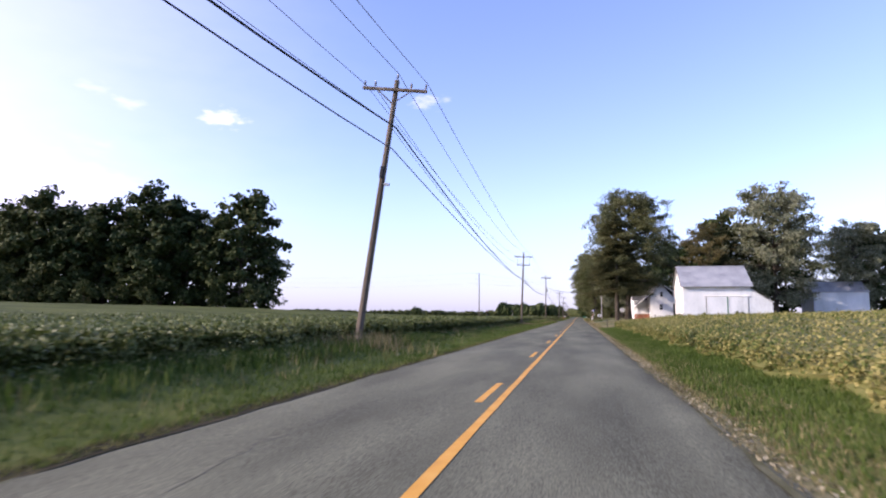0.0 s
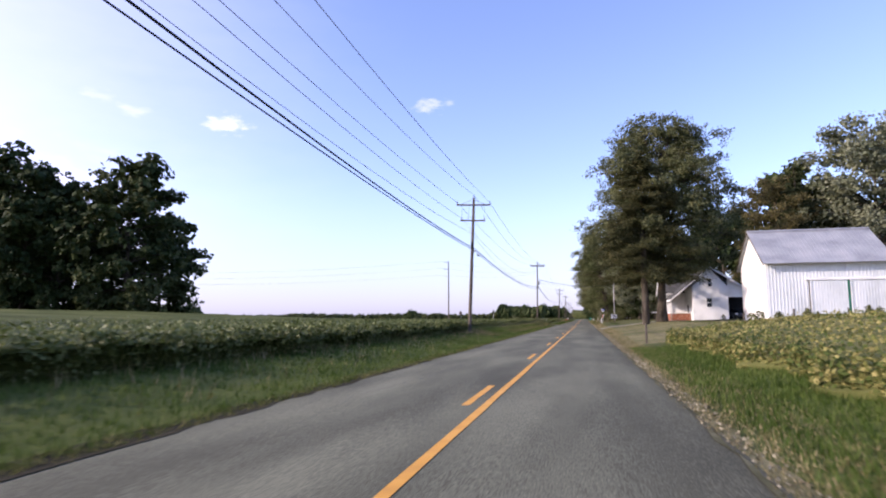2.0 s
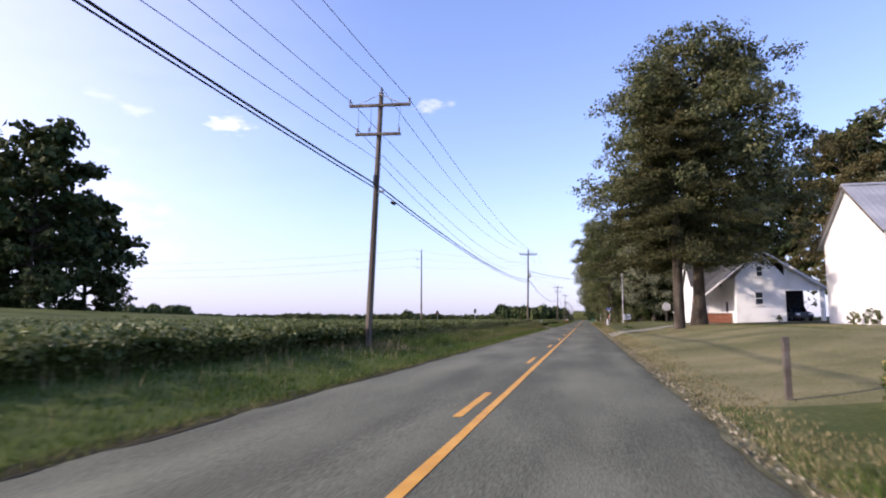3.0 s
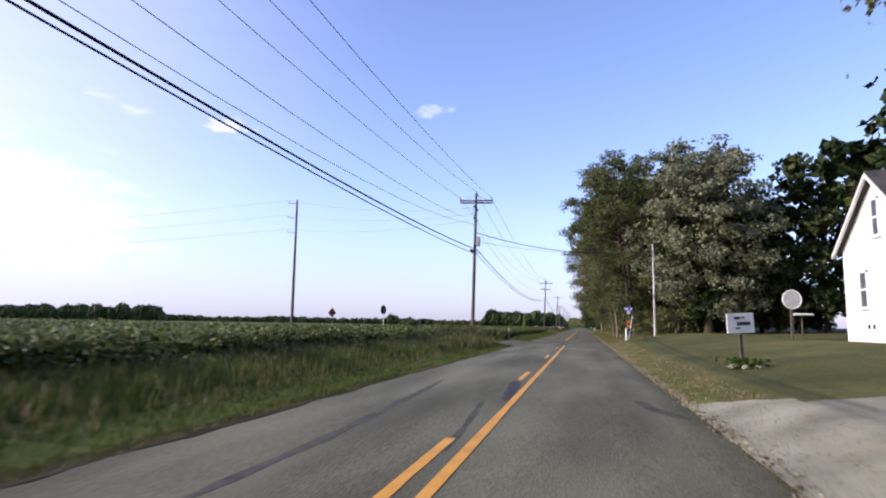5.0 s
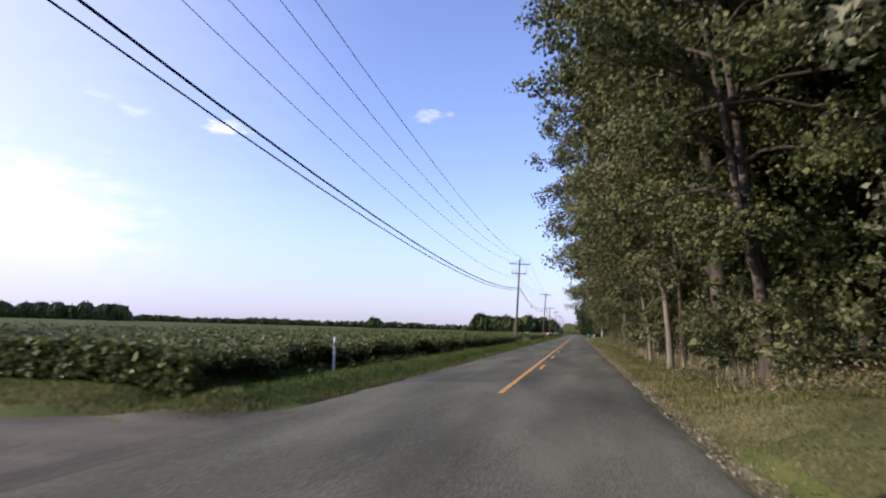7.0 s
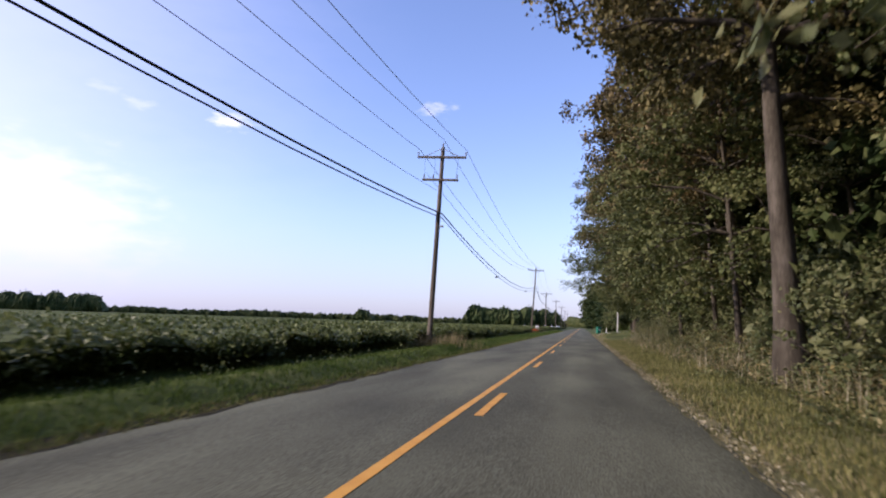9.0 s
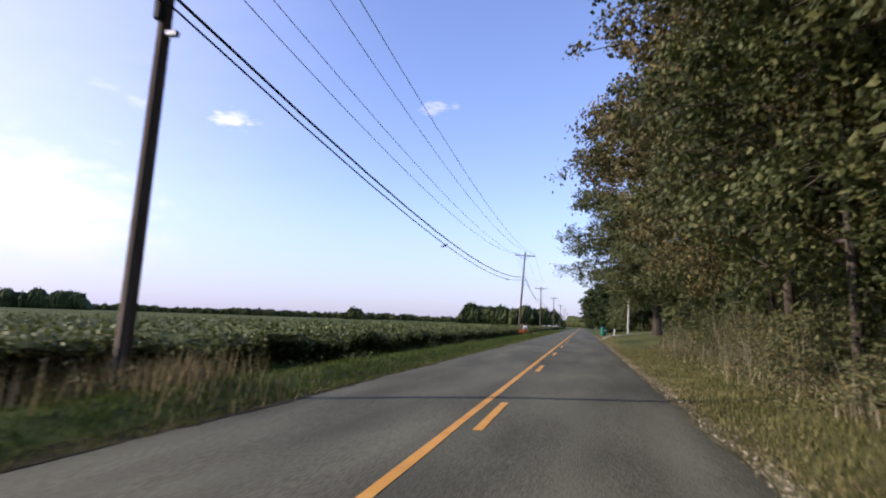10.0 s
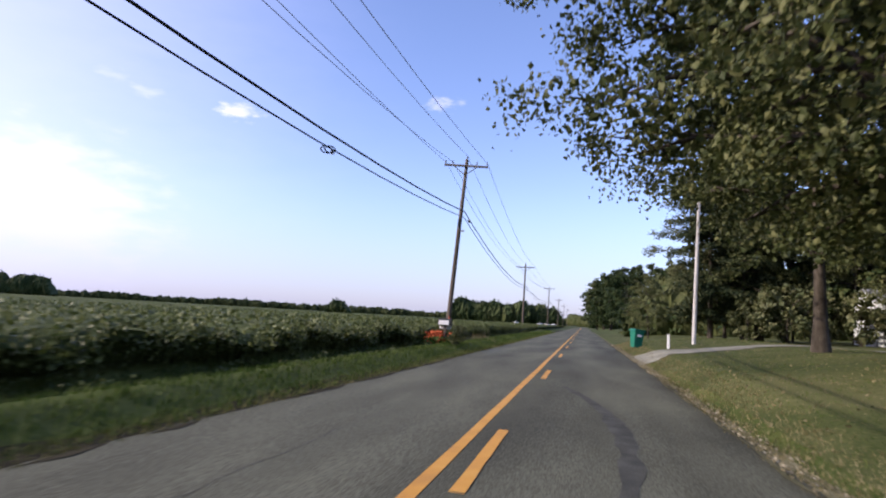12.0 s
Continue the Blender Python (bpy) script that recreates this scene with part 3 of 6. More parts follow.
    d = rng.normal(0, 1, (n, ns, 3)) + out[:, None] * .7 + np.array([0, 0, .25])
    d /= np.linalg.norm(d, axis=2)[:, :, None]
    S = C[:, None] + d * (rng.uniform(.45, 1.1, (n, ns)) * R[:, None])[:, :, None] * np.array([1, 1, .62])
    S, D, RR = S.reshape(-1, 3), d.reshape(-1, 3), np.repeat(R, ns)
    pick = rng.choice(len(S), leaves, p=RR ** 1.5 / (RR ** 1.5).sum())
    pts = S[pick] + rng.normal(0, 1, (leaves, 3)) * np.array([tight, tight, tight * .72]) * RR[pick][:, None]
    pts[:, 2] = np.maximum(pts[:, 2], base * .8)
    size = leaf * (.85 + .35 * smooth01((pts[:, 2] - 6) / 9))
    v, f = leaf_cards(rng, pts, size, droop=.3, aspect=.8, facing=D[pick] * .8 + np.array([0, 0, .45]), loose=.55)
    m = leaves // 6
    pick = rng.choice(n, m)
    fill = C[pick] * np.array([.8, .8, 1]) + rng.normal(0, .3, (m, 3)) * R[pick][:, None]
    fill[:, 2] = np.maximum(fill[:, 2], base * .95)
    v2, f2 = leaf_cards(rng, fill, leaf * 1.6, droop=.1, aspect=.8)
    return mesh_np("trunk", [tuple(q) for q in V], F, True), mesh_np("crown", np.concatenate([v, v2]), np.concatenate([f, f2 + len(v)]))


KIND = {}


def tree_kind(key, maker, leafmat, *a, **k):
    wood, crown = maker(*a, **k)
    wood.materials.append(M["bark"])
    crown.materials.append(M[leafmat])
    KIND[key] = (wood, crown)


def tree(key, x, y, label, turn=0.0, size=1.0, category="tree", group="", name="tree", sink=0.0, tall=1.0):
    t = thing(name, label, category, group, at=(x, y, gz(x, y) - sink))
    t.rotation_euler, t.scale = (0, 0, turn), (size, size, size * tall)
    link("trunk", KIND[key][0], None, t)
    link("crown", KIND[key][1], None, t)
    return t


tree_kind("oak", broadleaf, "leaf_olive", 11, 26.3, 9.4, 5.2, 74, 84000, 0.2, trunk=0.55, shift=(.7, 0), low=.42, skirt=1.1, clump=.16, per=7, bare=.24, tight=.16)
tree_kind("yard", broadleaf, "leaf", 13, 24.0, 8.9, 3.0, 66, 84000, 0.185, trunk=0.38, shift=(-.6, 0), low=.7, skirt=1.45, clump=.16, per=7, bare=.14, fork=1)
tree_kind("yard2", broadleaf, "leaf", 27, 15.5, 6.6, 4.4, 36, 28000, 0.2, trunk=0.28, shift=(-.2, 0), low=.2, per=6)
tree_kind("edge_a", broadleaf, "leaf", 14, 20.5, 6.4, 3.0, 38, 31000, 0.165, trunk=0.22, shift=(-.9, 0), low=.2, fork=1)
tree_kind("edge_b", broadleaf, "leaf_olive", 15, 18.5, 6.2, 2.4, 36, 28000, 0.165, trunk=0.16, shift=(-.8, 0), low=.2)
tree_kind("edge_c", broadleaf, "leaf", 16, 13.5, 4.6, 1.2, 26, 14000, 0.16, trunk=0.13, shift=(-.4, 0), low=.15)
tree_kind("edge_big", broadleaf, "leaf_olive", 24, 21.5, 6.7, 4.6, 38, 31000, 0.168, trunk=0.4, shift=(-.8, 0), low=.1, bare=.3, fork=1)
tree_kind("edge_high", broadleaf, "leaf_russet", 26, 20.5, 6.7, 6.4, 38, 31000, 0.168, trunk=0.2, shift=(-.9, 0), low=.2, bare=.36, fork=1)
tree_kind("edge_high_near", broadleaf, "leaf_brown", 33, 21.0, 6.8, 6.6, 36, 31000, 0.16, trunk=0.34, shift=(-.4, 0), low=.1, bare=.36)
tree_kind("edge_red", broadleaf, "leaf_brown", 25, 19.5, 6.3, 2.6, 36, 29000, 0.165, trunk=0.2, shift=(-.8, 0), low=.2)
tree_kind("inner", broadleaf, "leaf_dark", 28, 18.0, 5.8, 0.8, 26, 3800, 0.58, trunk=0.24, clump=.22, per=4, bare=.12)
tree_kind("pale", broadleaf, "leaf_pale", 17, 20.0, 7.4, 1.4, 56, 28000, 0.27, trunk=0.36, low=.2, clump=.17, per=7, bare=.12)
tree_kind("wood_a", broadleaf, "leaf_dark", 18, 24.0, 8.8, 1.0, 36, 6500, 0.78, trunk=0.4, low=.2, clump=.2, bare=.1)
tree_kind("wood_b", broadleaf, "leaf_dark", 19, 19.0, 7.8, 0.8, 34, 5500, 0.75, trunk=0.4, low=.15, clump=.2, bare=.1)
tree_kind("shrub", tree_meshes, "leaf_olive", 20, 3.6, 1.8, 0.15, 800, 0.25, lobes=16, trunk=0.06, low=.3)
tree_kind("shrub_dark", tree_meshes, "leaf_dark", 20, 3.6, 1.8, 0.15, 800, 0.25, lobes=16, trunk=0.06, low=.3)
tree_kind("thicket", tree_meshes, "leaf_olive", 29, 3.6, 1.8, 0.1, 1400, 0.15, lobes=22, trunk=0.05, low=.3)
tree_kind("spruce_big", conifer_meshes, "needle_brown", 22, 20.2, 6.3, 5.5, 84000, 0.25, trunk=.36)
tree_kind("spruce", conifer_meshes, "needle", 21, 17.0, 4.0, 1.6, 24000, 0.33)

DECID = "broad deciduous tree in full late-summer leaf"
tree("oak", 11.0, 129.3, "huge old deciduous tree with a rounded olive-green crown on the lawn", 0.4, 1.0)
tree("spruce_big", 8.6, 122.6, "dark drooping spruce standing before the old tree", 1.0, 1.0)
tree("yard", 8.6, 306.0, "spreading maple with a flared trunk on the lawn", 0.1, 1.0)
tree("yard2", 9.6, 316.5, "spreading maple with drooping boughs beside the drive", 0.4, 0.92)
# behind the barn
for k, x, y, s, r in (("pale", 44, 150, 1.45, 0.2), ("edge_red", 31, 151, 1.12, 1.2), ("wood_a", 37, 158, 1.0, 2.4), ("pale", 64, 160, 1.1, 3.3), ("wood_b", 70, 166, 1.1, 0.8), ("wood_a", 52, 170, .9, 4.4), ("wood_b", 26, 165, 1.0, 5.1)):
    tree(k, x, y, "tall leafy tree behind the farm buildings", r, s, group="farmyard trees")
tree("spruce", 33.5, 150, "pointed spruce among the farmyard trees", 0.6, 1.35, group="farmyard trees")
# wood on the farm side
rng = np.random.RandomState(5)
tree("pale", 13.2, 184.8, "silvery pale-leaved tree at the corner of the wood", 0.0, .93)
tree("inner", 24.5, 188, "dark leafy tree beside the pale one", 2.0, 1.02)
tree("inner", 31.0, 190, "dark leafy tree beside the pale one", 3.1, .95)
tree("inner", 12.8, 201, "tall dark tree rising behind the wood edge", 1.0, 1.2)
for i in range(9):
    tree("shrub", 13 + 2.6 * i, 191 + (i % 3) * 1.5, "dense dark bush under the trees of the wood", i * 1.7, 1.0 + .12 * (i % 4), "bush", "bushes under the wood", "bush")
edge = [("edge_a", 6.9, 190.6), ("edge_big", 7.3, 197.5), ("edge_b", 6.6, 202.5), ("edge_a", 7.6, 208), ("edge_c", 9.6, 211.5), ("edge_big", 7.4, 216.5), ("edge_b", 6.8, 222.5), ("edge_a", 10.2, 227), ("edge_c", 10.2, 230),
        ("edge_high", 9.4, 231.5), ("edge_high_near", 6.6, 237.4), ("edge_c", 10.5, 243), ("edge_high", 8.3, 249.5), ("edge_red", 9.3, 256.5), ("edge_c", 9.4, 257.0), ("edge_b", 8.8, 261.5), ("edge_red", 8.9, 268), ("edge_c", 9.2, 271), ("edge_red", 9.0, 276.0), ("edge_c", 9.2, 282), ("edge_red", 11.0, 284.5)]
edge += [("edge_c", 7.3, 245.6), ("edge_c", 7.9, 252.2), ("edge_c", 7.2, 258.4)]
for i, (k, x, y) in enumerate(edge):
    tree(k, x, y, "slender leafy tree at the edge of the wood", rng.uniform(-.6, .6), rng.uniform(.95, 1.07) * (.9 if i == 0 else 1), group="trees at the wood edge")
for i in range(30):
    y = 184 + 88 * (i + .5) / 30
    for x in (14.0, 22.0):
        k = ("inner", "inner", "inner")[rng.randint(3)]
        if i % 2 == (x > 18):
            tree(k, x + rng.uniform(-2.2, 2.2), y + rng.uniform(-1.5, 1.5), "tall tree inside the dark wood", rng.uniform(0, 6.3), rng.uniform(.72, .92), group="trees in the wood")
for i in range(26):
    x, y = rng.uniform(7.2, 9.6), 183 + 88 * (i + rng.uniform(0, 1)) / 26
    tree("thicket", x, y, "scrubby bush at the edge of the wood", rng.uniform(0, 6.3), rng.uniform(.45, .95), "bush", "bushes at the wood edge", "bush")
for i in range(16):
    tree("thicket", rng.uniform(6.6, 8.2), 191 + 3.1 * i + rng.uniform(-1, 1), "leafy sapling growing between the trunks at the wood edge", rng.uniform(0, 6.3), rng.uniform(.7, 1.15), "bush", "bushes at the wood edge", "bush")
for x, y, k in ((7.9, 284.0, .72), (8.6, 286.2, .8), (9.6, 283, .9), (7.6, 279.5, .55), (8.0, 275.0, .6), (7.4, 262, .6), (9.9, 243, .5), (8.2, 256, .7), (9.4, 235.5, .5), (7.8, 222, .6), (8.6, 216, .7)):
    tree("thicket", x, y, "tangled brownish bush at the edge of the wood", x * 5 + y, k, "bush", "bushes at the wood edge", "bush")
def dead_trunk(x, y, pts, radii):
    snag = thing("dead_trunk", "bare grey-brown dead trunk leaning at the edge of the wood", "dead tree", group="dead trunks", at=(x, y, gz(x, y)))
    v, f = tube(pts, radii, 8)
    link("trunk", mesh_np("trunk", [tuple(q) for q in v], f, True), "deadwood", snag)
    a = Vector(pts[2])
    v, f = tube([a, a + Vector((.5, .1, .7)), a + Vector((.9, .1, 1.6))], [radii[2] * .55, radii[2] * .4, .02], 6)
    link("limb", mesh_np("limb", [tuple(q) for q in v], f, True), "deadwood", snag)


dead_trunk(5.7, 200.5, [(0, 0, -.3), (-.05, 0, 1.6), (-.2, .05, 3.2), (-.55, .1, 4.4), (-1.1, .2, 5.2)], [.17, .14, .12, .09, .03])
dead_trunk(5.6, 207.0, [(0, 0, -.3), (-.1, 0, 1.5), (-.3, .05, 2.8), (-.5, .1, 3.9), (-.7, .2, 4.6)], [.12, .1, .08, .06, .02])
# yard past the wood
tree("spruce", 10.6, 342, "dark spruce behind the yard", 0.5, 0.9)
tree("spruce", 14.4, 344, "dark spruce behind the yard", 1.9, 0.95)
tree("edge_c", 8.4, 366, "small olive-green tree past the yard", 0.7, 0.55)
for i in range(9):
    tree(("edge_c", "inner")[i % 2], 13 + 3.0 * i + rng.uniform(-1, 1), 345 + rng.uniform(-2, 6) - (6 if i > 5 else 0), "dark tree at the back of the yard", rng.uniform(0, 6.3), rng.uniform(.75, .95), group="trees past the yard")
for i in range(7):
    tree("shrub", 12.5 + 2.2 * i, 338 + rng.uniform(-1, 1) - (4 if i > 4 else 0), "dark bush at the back of the yard", rng.uniform(0, 6.3), rng.uniform(.8, 1.2), "bush", "bushes in the yard", "bush")
for k, x, y, s in (("edge_a", 21, 336, .9), ("wood_b", 28, 352, .9), ("edge_b", 12.5, 346, .8), ("wood_a", 35, 345, .8), ("edge_c", 17, 346, .9), ("edge_a", 32, 330, .9), ("edge_b", 27, 322, .9), ("inner", 9.6, 420, .75), ("inner", 11.2, 400, .66),
                   ("inner", 11, 450, .85), ("wood_b", 9, 480, .85), ("wood_a", 8, 515, .8), ("wood_b", 6.5, 550, .9)):
    tree(k, x, y, DECID if k != "spruce" else "dark spruce by the road", rng.uniform(0, 6.3), s, group="trees past the yard")
# wood across the field
for i in range(12):
    k = ("wood_a", "wood_b")[i % 2]
    tree(k, -91 - 9.5 * i - rng.uniform(0, 3) - (8 if i else 0), 166 - 1.5 * i + rng.uniform(-5, 5), "dark tree of the wood across the field", rng.uniform(0, 6.3), (1.42 if i == 0 else rng.uniform(1.34, 1.5)) * (1.15 if i % 2 else 1), group="trees of the far wood")
    if i % 2:
        tree("wood_b", -92 - 9.5 * i, 182 - 1.5 * i + rng.uniform(-5, 5), "dark tree of the wood across the field", rng.uniform(0, 6.3), rng.uniform(1.25, 1.45), group="trees of the far wood")
    tree("shrub_dark", -88 - 9.5 * i, 157 - 1.5 * i, "dark bush at the foot of the far wood", rng.uniform(0, 6.3), rng.uniform(1.6, 2.4), "bush", "bushes of the far wood", "bush")


def tree_line(name, label, pts, height, width, count, seed, leaf=2.2, mat="leaf_dark"):
    """A far belt of wood: crowns melting into one bumpy mass along a polyline, rough with leaf clumps."""
    rng = np.random.RandomState(seed)
    pts = np.array(pts, dtype=float)
    seg = np.linalg.norm(np.diff(pts, axis=0), axis=1)
    cum = np.concatenate([[0], np.cumsum(seg)])
    L = cum[-1]
    step = height * .05
    sx = np.arange(0, L + step, step)
    n_t = max(5, int(L / (height * .32)))
    tp = (np.arange(n_t) + rng.uniform(0, 1, n_t)) / n_t * L
    tr = height * rng.uniform(.28, .5, n_t)
    tt = height * (.82 + .1 * np.sin(tp / height * .4 + seed) + rng.uniform(-.16, .12, n_t))
    dome = tt[None] - tr[None] * (1 - np.sqrt(np.clip(1 - ((sx[:, None] - tp[None]) / (tr[None] * 1.15)) ** 2, 0, 1)))
    dome = np.where(np.abs(sx[:, None] - tp[None]) < tr[None] * 1.15, dome, 0)
    top = np.maximum(dome.max(1), height * .45) + rng.uniform(-.03, .03, len(sx)) * height
    bulge = rng.uniform(0, width, n_t)[dome.argmax(1)]
    ends = np.sqrt(np.clip(np.minimum(sx, L - sx) / (height * .4), .02, 1))
    top = top * ends
    px, py = np.interp(sx, cum, pts[:, 0]), np.interp(sx, cum, pts[:, 1])
    d = np.stack([np.gradient(px), np.gradient(py)], 1)
    d /= np.linalg.norm(d, axis=1)[:, None]
    nrm = np.stack([d[:, 1], -d[:, 0]], 1)
    hs = np.array([-.05, .12, .3, .5, .68, .84, .95, 1.0, .9, 0])
    dep = np.array([.05, .2, .26, .27, .24, .17, .08, -.05, -.3, -.4]) * height
    off = dep[None] + bulge[:, None] * np.where(hs < .9, 1, .5)[None] + rng.uniform(-.06, .06, (len(sx), 10)) * height
    Z = top[:, None] * hs[None] + rng.uniform(-.02, .02, (len(sx), 10)) * height
    X, Y = px[:, None] + nrm[:, None, 0] * off, py[:, None] + nrm[:, None, 1] * off
    V = np.stack([X.ravel(), Y.ravel(), Z.ravel()], 1)
    i = np.arange((len(sx) - 1) * 9)
    a = (i // 9) * 10 + i % 9
    F = np.concatenate([np.stack([a, a + 1, a + 11], 1), np.stack([a, a + 11, a + 10], 1)])
    pick = rng.randint(0, len(sx), count)
    row = rng.randint(0, 8, count)
    q = V[pick * 10 + row] + rng.normal(0, .035, (count, 3)) * height
    q[:, 2] = np.maximum(q[:, 2], 0)
    v, f = leaf_cards(rng, q, leaf, aspect=0.9)
    me = mesh_np(name, np.concatenate([V, v]), np.concatenate([F, f + len(V)]))
    return tagged(link(name, me, mat), label, "far wood", kind="stuff")


tree_line("far_wood", "distant belt of dark woodland on the horizon", [(-497, 785), (-600, 740), (-900, 620)][::-1], 23, 6, 4200, 31, 1.8)
tree_line("far_wood", "distant belt of hazy woodland on the horizon", [(-1500, 900), (-700, 1100), (-300, 1200), (60, 1250)], 12.5, 14, 7000, 32, 2.4)
tree_line("far_wood", "clump of dark trees beside the far road", [(-96, 735), (-60, 730), (-14, 745)], 17.5, 6, 1600, 33, 1.4)
tree_line("far_wood", "far trees lining the road", [(14, 560), (15, 700), (10, 900), (-14, 980)][::-1], 15, 3, 2600, 34, 1.1)
tree_line("far_wood", "distant woodland behind the farm", [(140, 260), (400, 420), (900, 500)], 18, 10, 4000, 35, 2.0)
tree_line("far_hedge", "lone dark bushes standing in the far field", [(-222, 800), (-200, 802)], 15, 3, 300, 36, 1.6)
tree_line("yard_wood", "dark wood standing behind the yard", [(9.5, 385), (22, 374), (45, 366), (80, 350)], 13, 2, 5000, 37, .7)


# ---- utility line ----
def insulator(parent, x, z, y=0.0, up=1):
    bm = bmesh.new()
    rod(bm, (x, y, z), (x, y, z + .16 * up), .02, n=6)
    for k in range(3):
        rod(bm, (x, y, z + (.08 + .06 * k) * up), (x, y, z + (.115 + .06 * k) * up), .055 - .008 * k, .04, n=8)
    return part("insulator", bm, "ceramic", parent)


def crossarm(parent, z, half, y=-.16, turn=0.0, ins=(-.95, -.4, .95), name="crossarm"):
    arm = part(name, boxed(-half, y - .055, z - .06, half, y + .055, z + .06, bevel=.012), "wood", parent, "weathered timber crossarm")
    for k in ins:
        insulator(arm, k * half, z + .06, y)
    return arm


def pole(x, y, top, lean=0.0, style="double", r=0.15):
    g = gz(x, y)
    p = thing("utility_pole", {"double": "weathered wooden utility pole with two crossarms", "single": "weathered wooden utility pole with one braced crossarm",
                               "corner": "weathered wooden utility pole with crossed double arms at the junction"}[style], "utility pole", "roadside utility poles", at=(x, y, g))
    h = top - g
    p.rotation_euler = (0, math.atan2(lean, h), 0)
    v, f = tube([(0, 0, -.5), (0, 0, h * .3), (0, 0, h * .65), (0, 0, h)], [r, r * .92, r * .8, r * .66], 12)
    bm = bmesh.new()
    vs = [bm.verts.new(q) for q in v]
    for q in f:
        bm.faces.new([vs[i] for i in q])
    bm.faces.new(vs[-12:])
    bmesh.ops.recalc_face_normals(bm, faces=bm.faces[:])
    part("pole", bm, "wood", p)
    insulator(p, 0, h, 0)
    if style == "single":
        crossarm(p, h - .45, 1.38, ins=(-.95, -.62, .5, .95))
        for s in (-1, 1):
            part("brace", rodded((s * .75, -.2, h - .48), (0, -.2, h - 1.05), .025, n=6), "darkwood", p)
    if style in ("double", "corner"):
        crossarm(p, h - .62, 1.38, ins=(-.98, .98))
        for s in (-1, 1):
            part("brace", rodded((s * .95, -.16, h - .56), (0, -.16, h - .12), .022, n=6), "metal", p)
    if style == "double":
        crossarm(p, h - 1.9, 1.02, ins=(-.92, -.4, .92), name="lower_crossarm")
        for x0 in (-.9, -.35, .9):
            part("jumper", rodded((x0, -.16, h - 1.6), (x0 * 1.05, -.16, h - .72), .008, n=5), "cable", p)
    if style == "corner":
        part("cable_box", boxed(.12, -.2, h - 4.5, .45, .12, h - 3.7, bevel=.04), "metal", p, "grey cable box strapped to the pole")
        crossarm(p, h - .75, 1.38, y=.16, ins=(-.98, .98))
        for z, L in ((h - 1.25, 1.0), (h - 2.2, .8)):
            part("side_arm", boxed(-.055, -L, z - .06, .055, L, z + .06, bevel=.01), "wood", p)
        for s in (-1, 1):
            part("brace", rodded((-.14, s * .8, h - 1.25), (-.14, 0, h - 1.9), .022, n=6), "metal", p)
    for s in (1.0,):
        part("riser_cable", rodded((.05, -r * .9, .3), (.05, -r * .72, h - 2.2), .02, n=6), "cable", p)
    part("junction_box", boxed(-.07, -.28, h * .6 + .2, .08, -.13, h * .6 + .7, bevel=.03), "cable", p, "black cable junction box")
    part("cable_bracket", boxed(.1, -.1, h * .6 - .05, .34, .02, h * .6 + .05, bevel=.01), "metal", p)
    return p


POLES = [(-7.0, -50, 11.3, 0, "single"), (-7.1, 25.4, 11.15, 1.52, "single"), (-7.2, 97.6, 11.2, .47, "double"), (-7.4, 172.4, 12.5, .25, "corner"), (-6.4, 253.2, 11.05, .45, "double"), (-6.95, 327.8, 11.3, .72, "single"),
         (-7.7, 382.8, 10.0, .1, "single"), (-8.2, 455, 11.0, .2, "single"), (-8.6, 530, 11.0, .2, "single"), (-9.0, 605, 11.0, .2, "single"), (-9.5, 690, 11.0, .2, "single")]
for q in POLES:
    pole(*q)


def cable(name, pts, r, material, label, sag=0.0, group="", sags=None):
    """A hanging cable through the given points, with a sag in every span."""
    P = []
    for n, (a, b) in enumerate(zip(pts[:-1], pts[1:])):
        if sags:
            sag = sags[min(n, len(sags) - 1)]
        for k in range(14):
            t = k / 14
            q = Vector(a).lerp(Vector(b), t)
            q.z -= 4 * sag * t * (1 - t)
            P.append(q)
    P.append(Vector(pts[-1]))
    v, f = tube(P, [r] * len(P), 5)
    return tagged(link(name, mesh_np(name, [tuple(q) for q in v], f, True), material), label, "cable", group)


def run(dx, heights, first=0):
    """The points of one conductor along the poles, at the given heights and dx beside each pole's axis."""
    return [(x + dx + lean * z / top, y, z) for (x, y, top, lean, style), z in zip(POLES[first:], heights)]


FAR = [q[2] for q in POLES[6:]]
for dx, heights, sags in ((-1.32, [11.0, 10.95, 10.83, 12.13, 10.93, 11.1], [1.2, .95, 1.2, 1.9, 1.3, 1.0, .8]),
                          (1.32, [11.0, 10.8, 10.75, 12.1, 10.85, 11.0], [1.4, 1.0, 1.3, 2.1, 1.6, 1.0, .8]),
                          (0, [11.5, 11.35, 11.4, 12.7, 11.5, 11.5], [1.2, 1.35, 1.7, 2.5, 1.6, 1.0, .8])):
    cable("power_line", run(dx, heights + [z - (.2 if dx else -.1) for z in FAR]), .014, "wire", "thin overhead power line sagging between poles", group="overhead lines", sags=sags)
cable("power_line", run(-.95, [10.85, 9.55, 10.5], 1), .014, "wire", "thin overhead power line sagging between poles", group="overhead lines", sags=[1.15, 1.7])
cable("power_line", run(-.85, [9.6, 11.1, 9.8, 10.8, 10.8], 4), .014, "wire", "thin overhead power line sagging between poles", group="overhead lines", sags=[1.75, 1.0, .8])
cable("power_line", run(-.2, [9.0, 9.35, 8.35, 9.9, 8.6]), .012, "wire", "thin neutral line below the crossarms", group="overhead lines", sags=[1.7, 1.25, 2.2, 1.9])
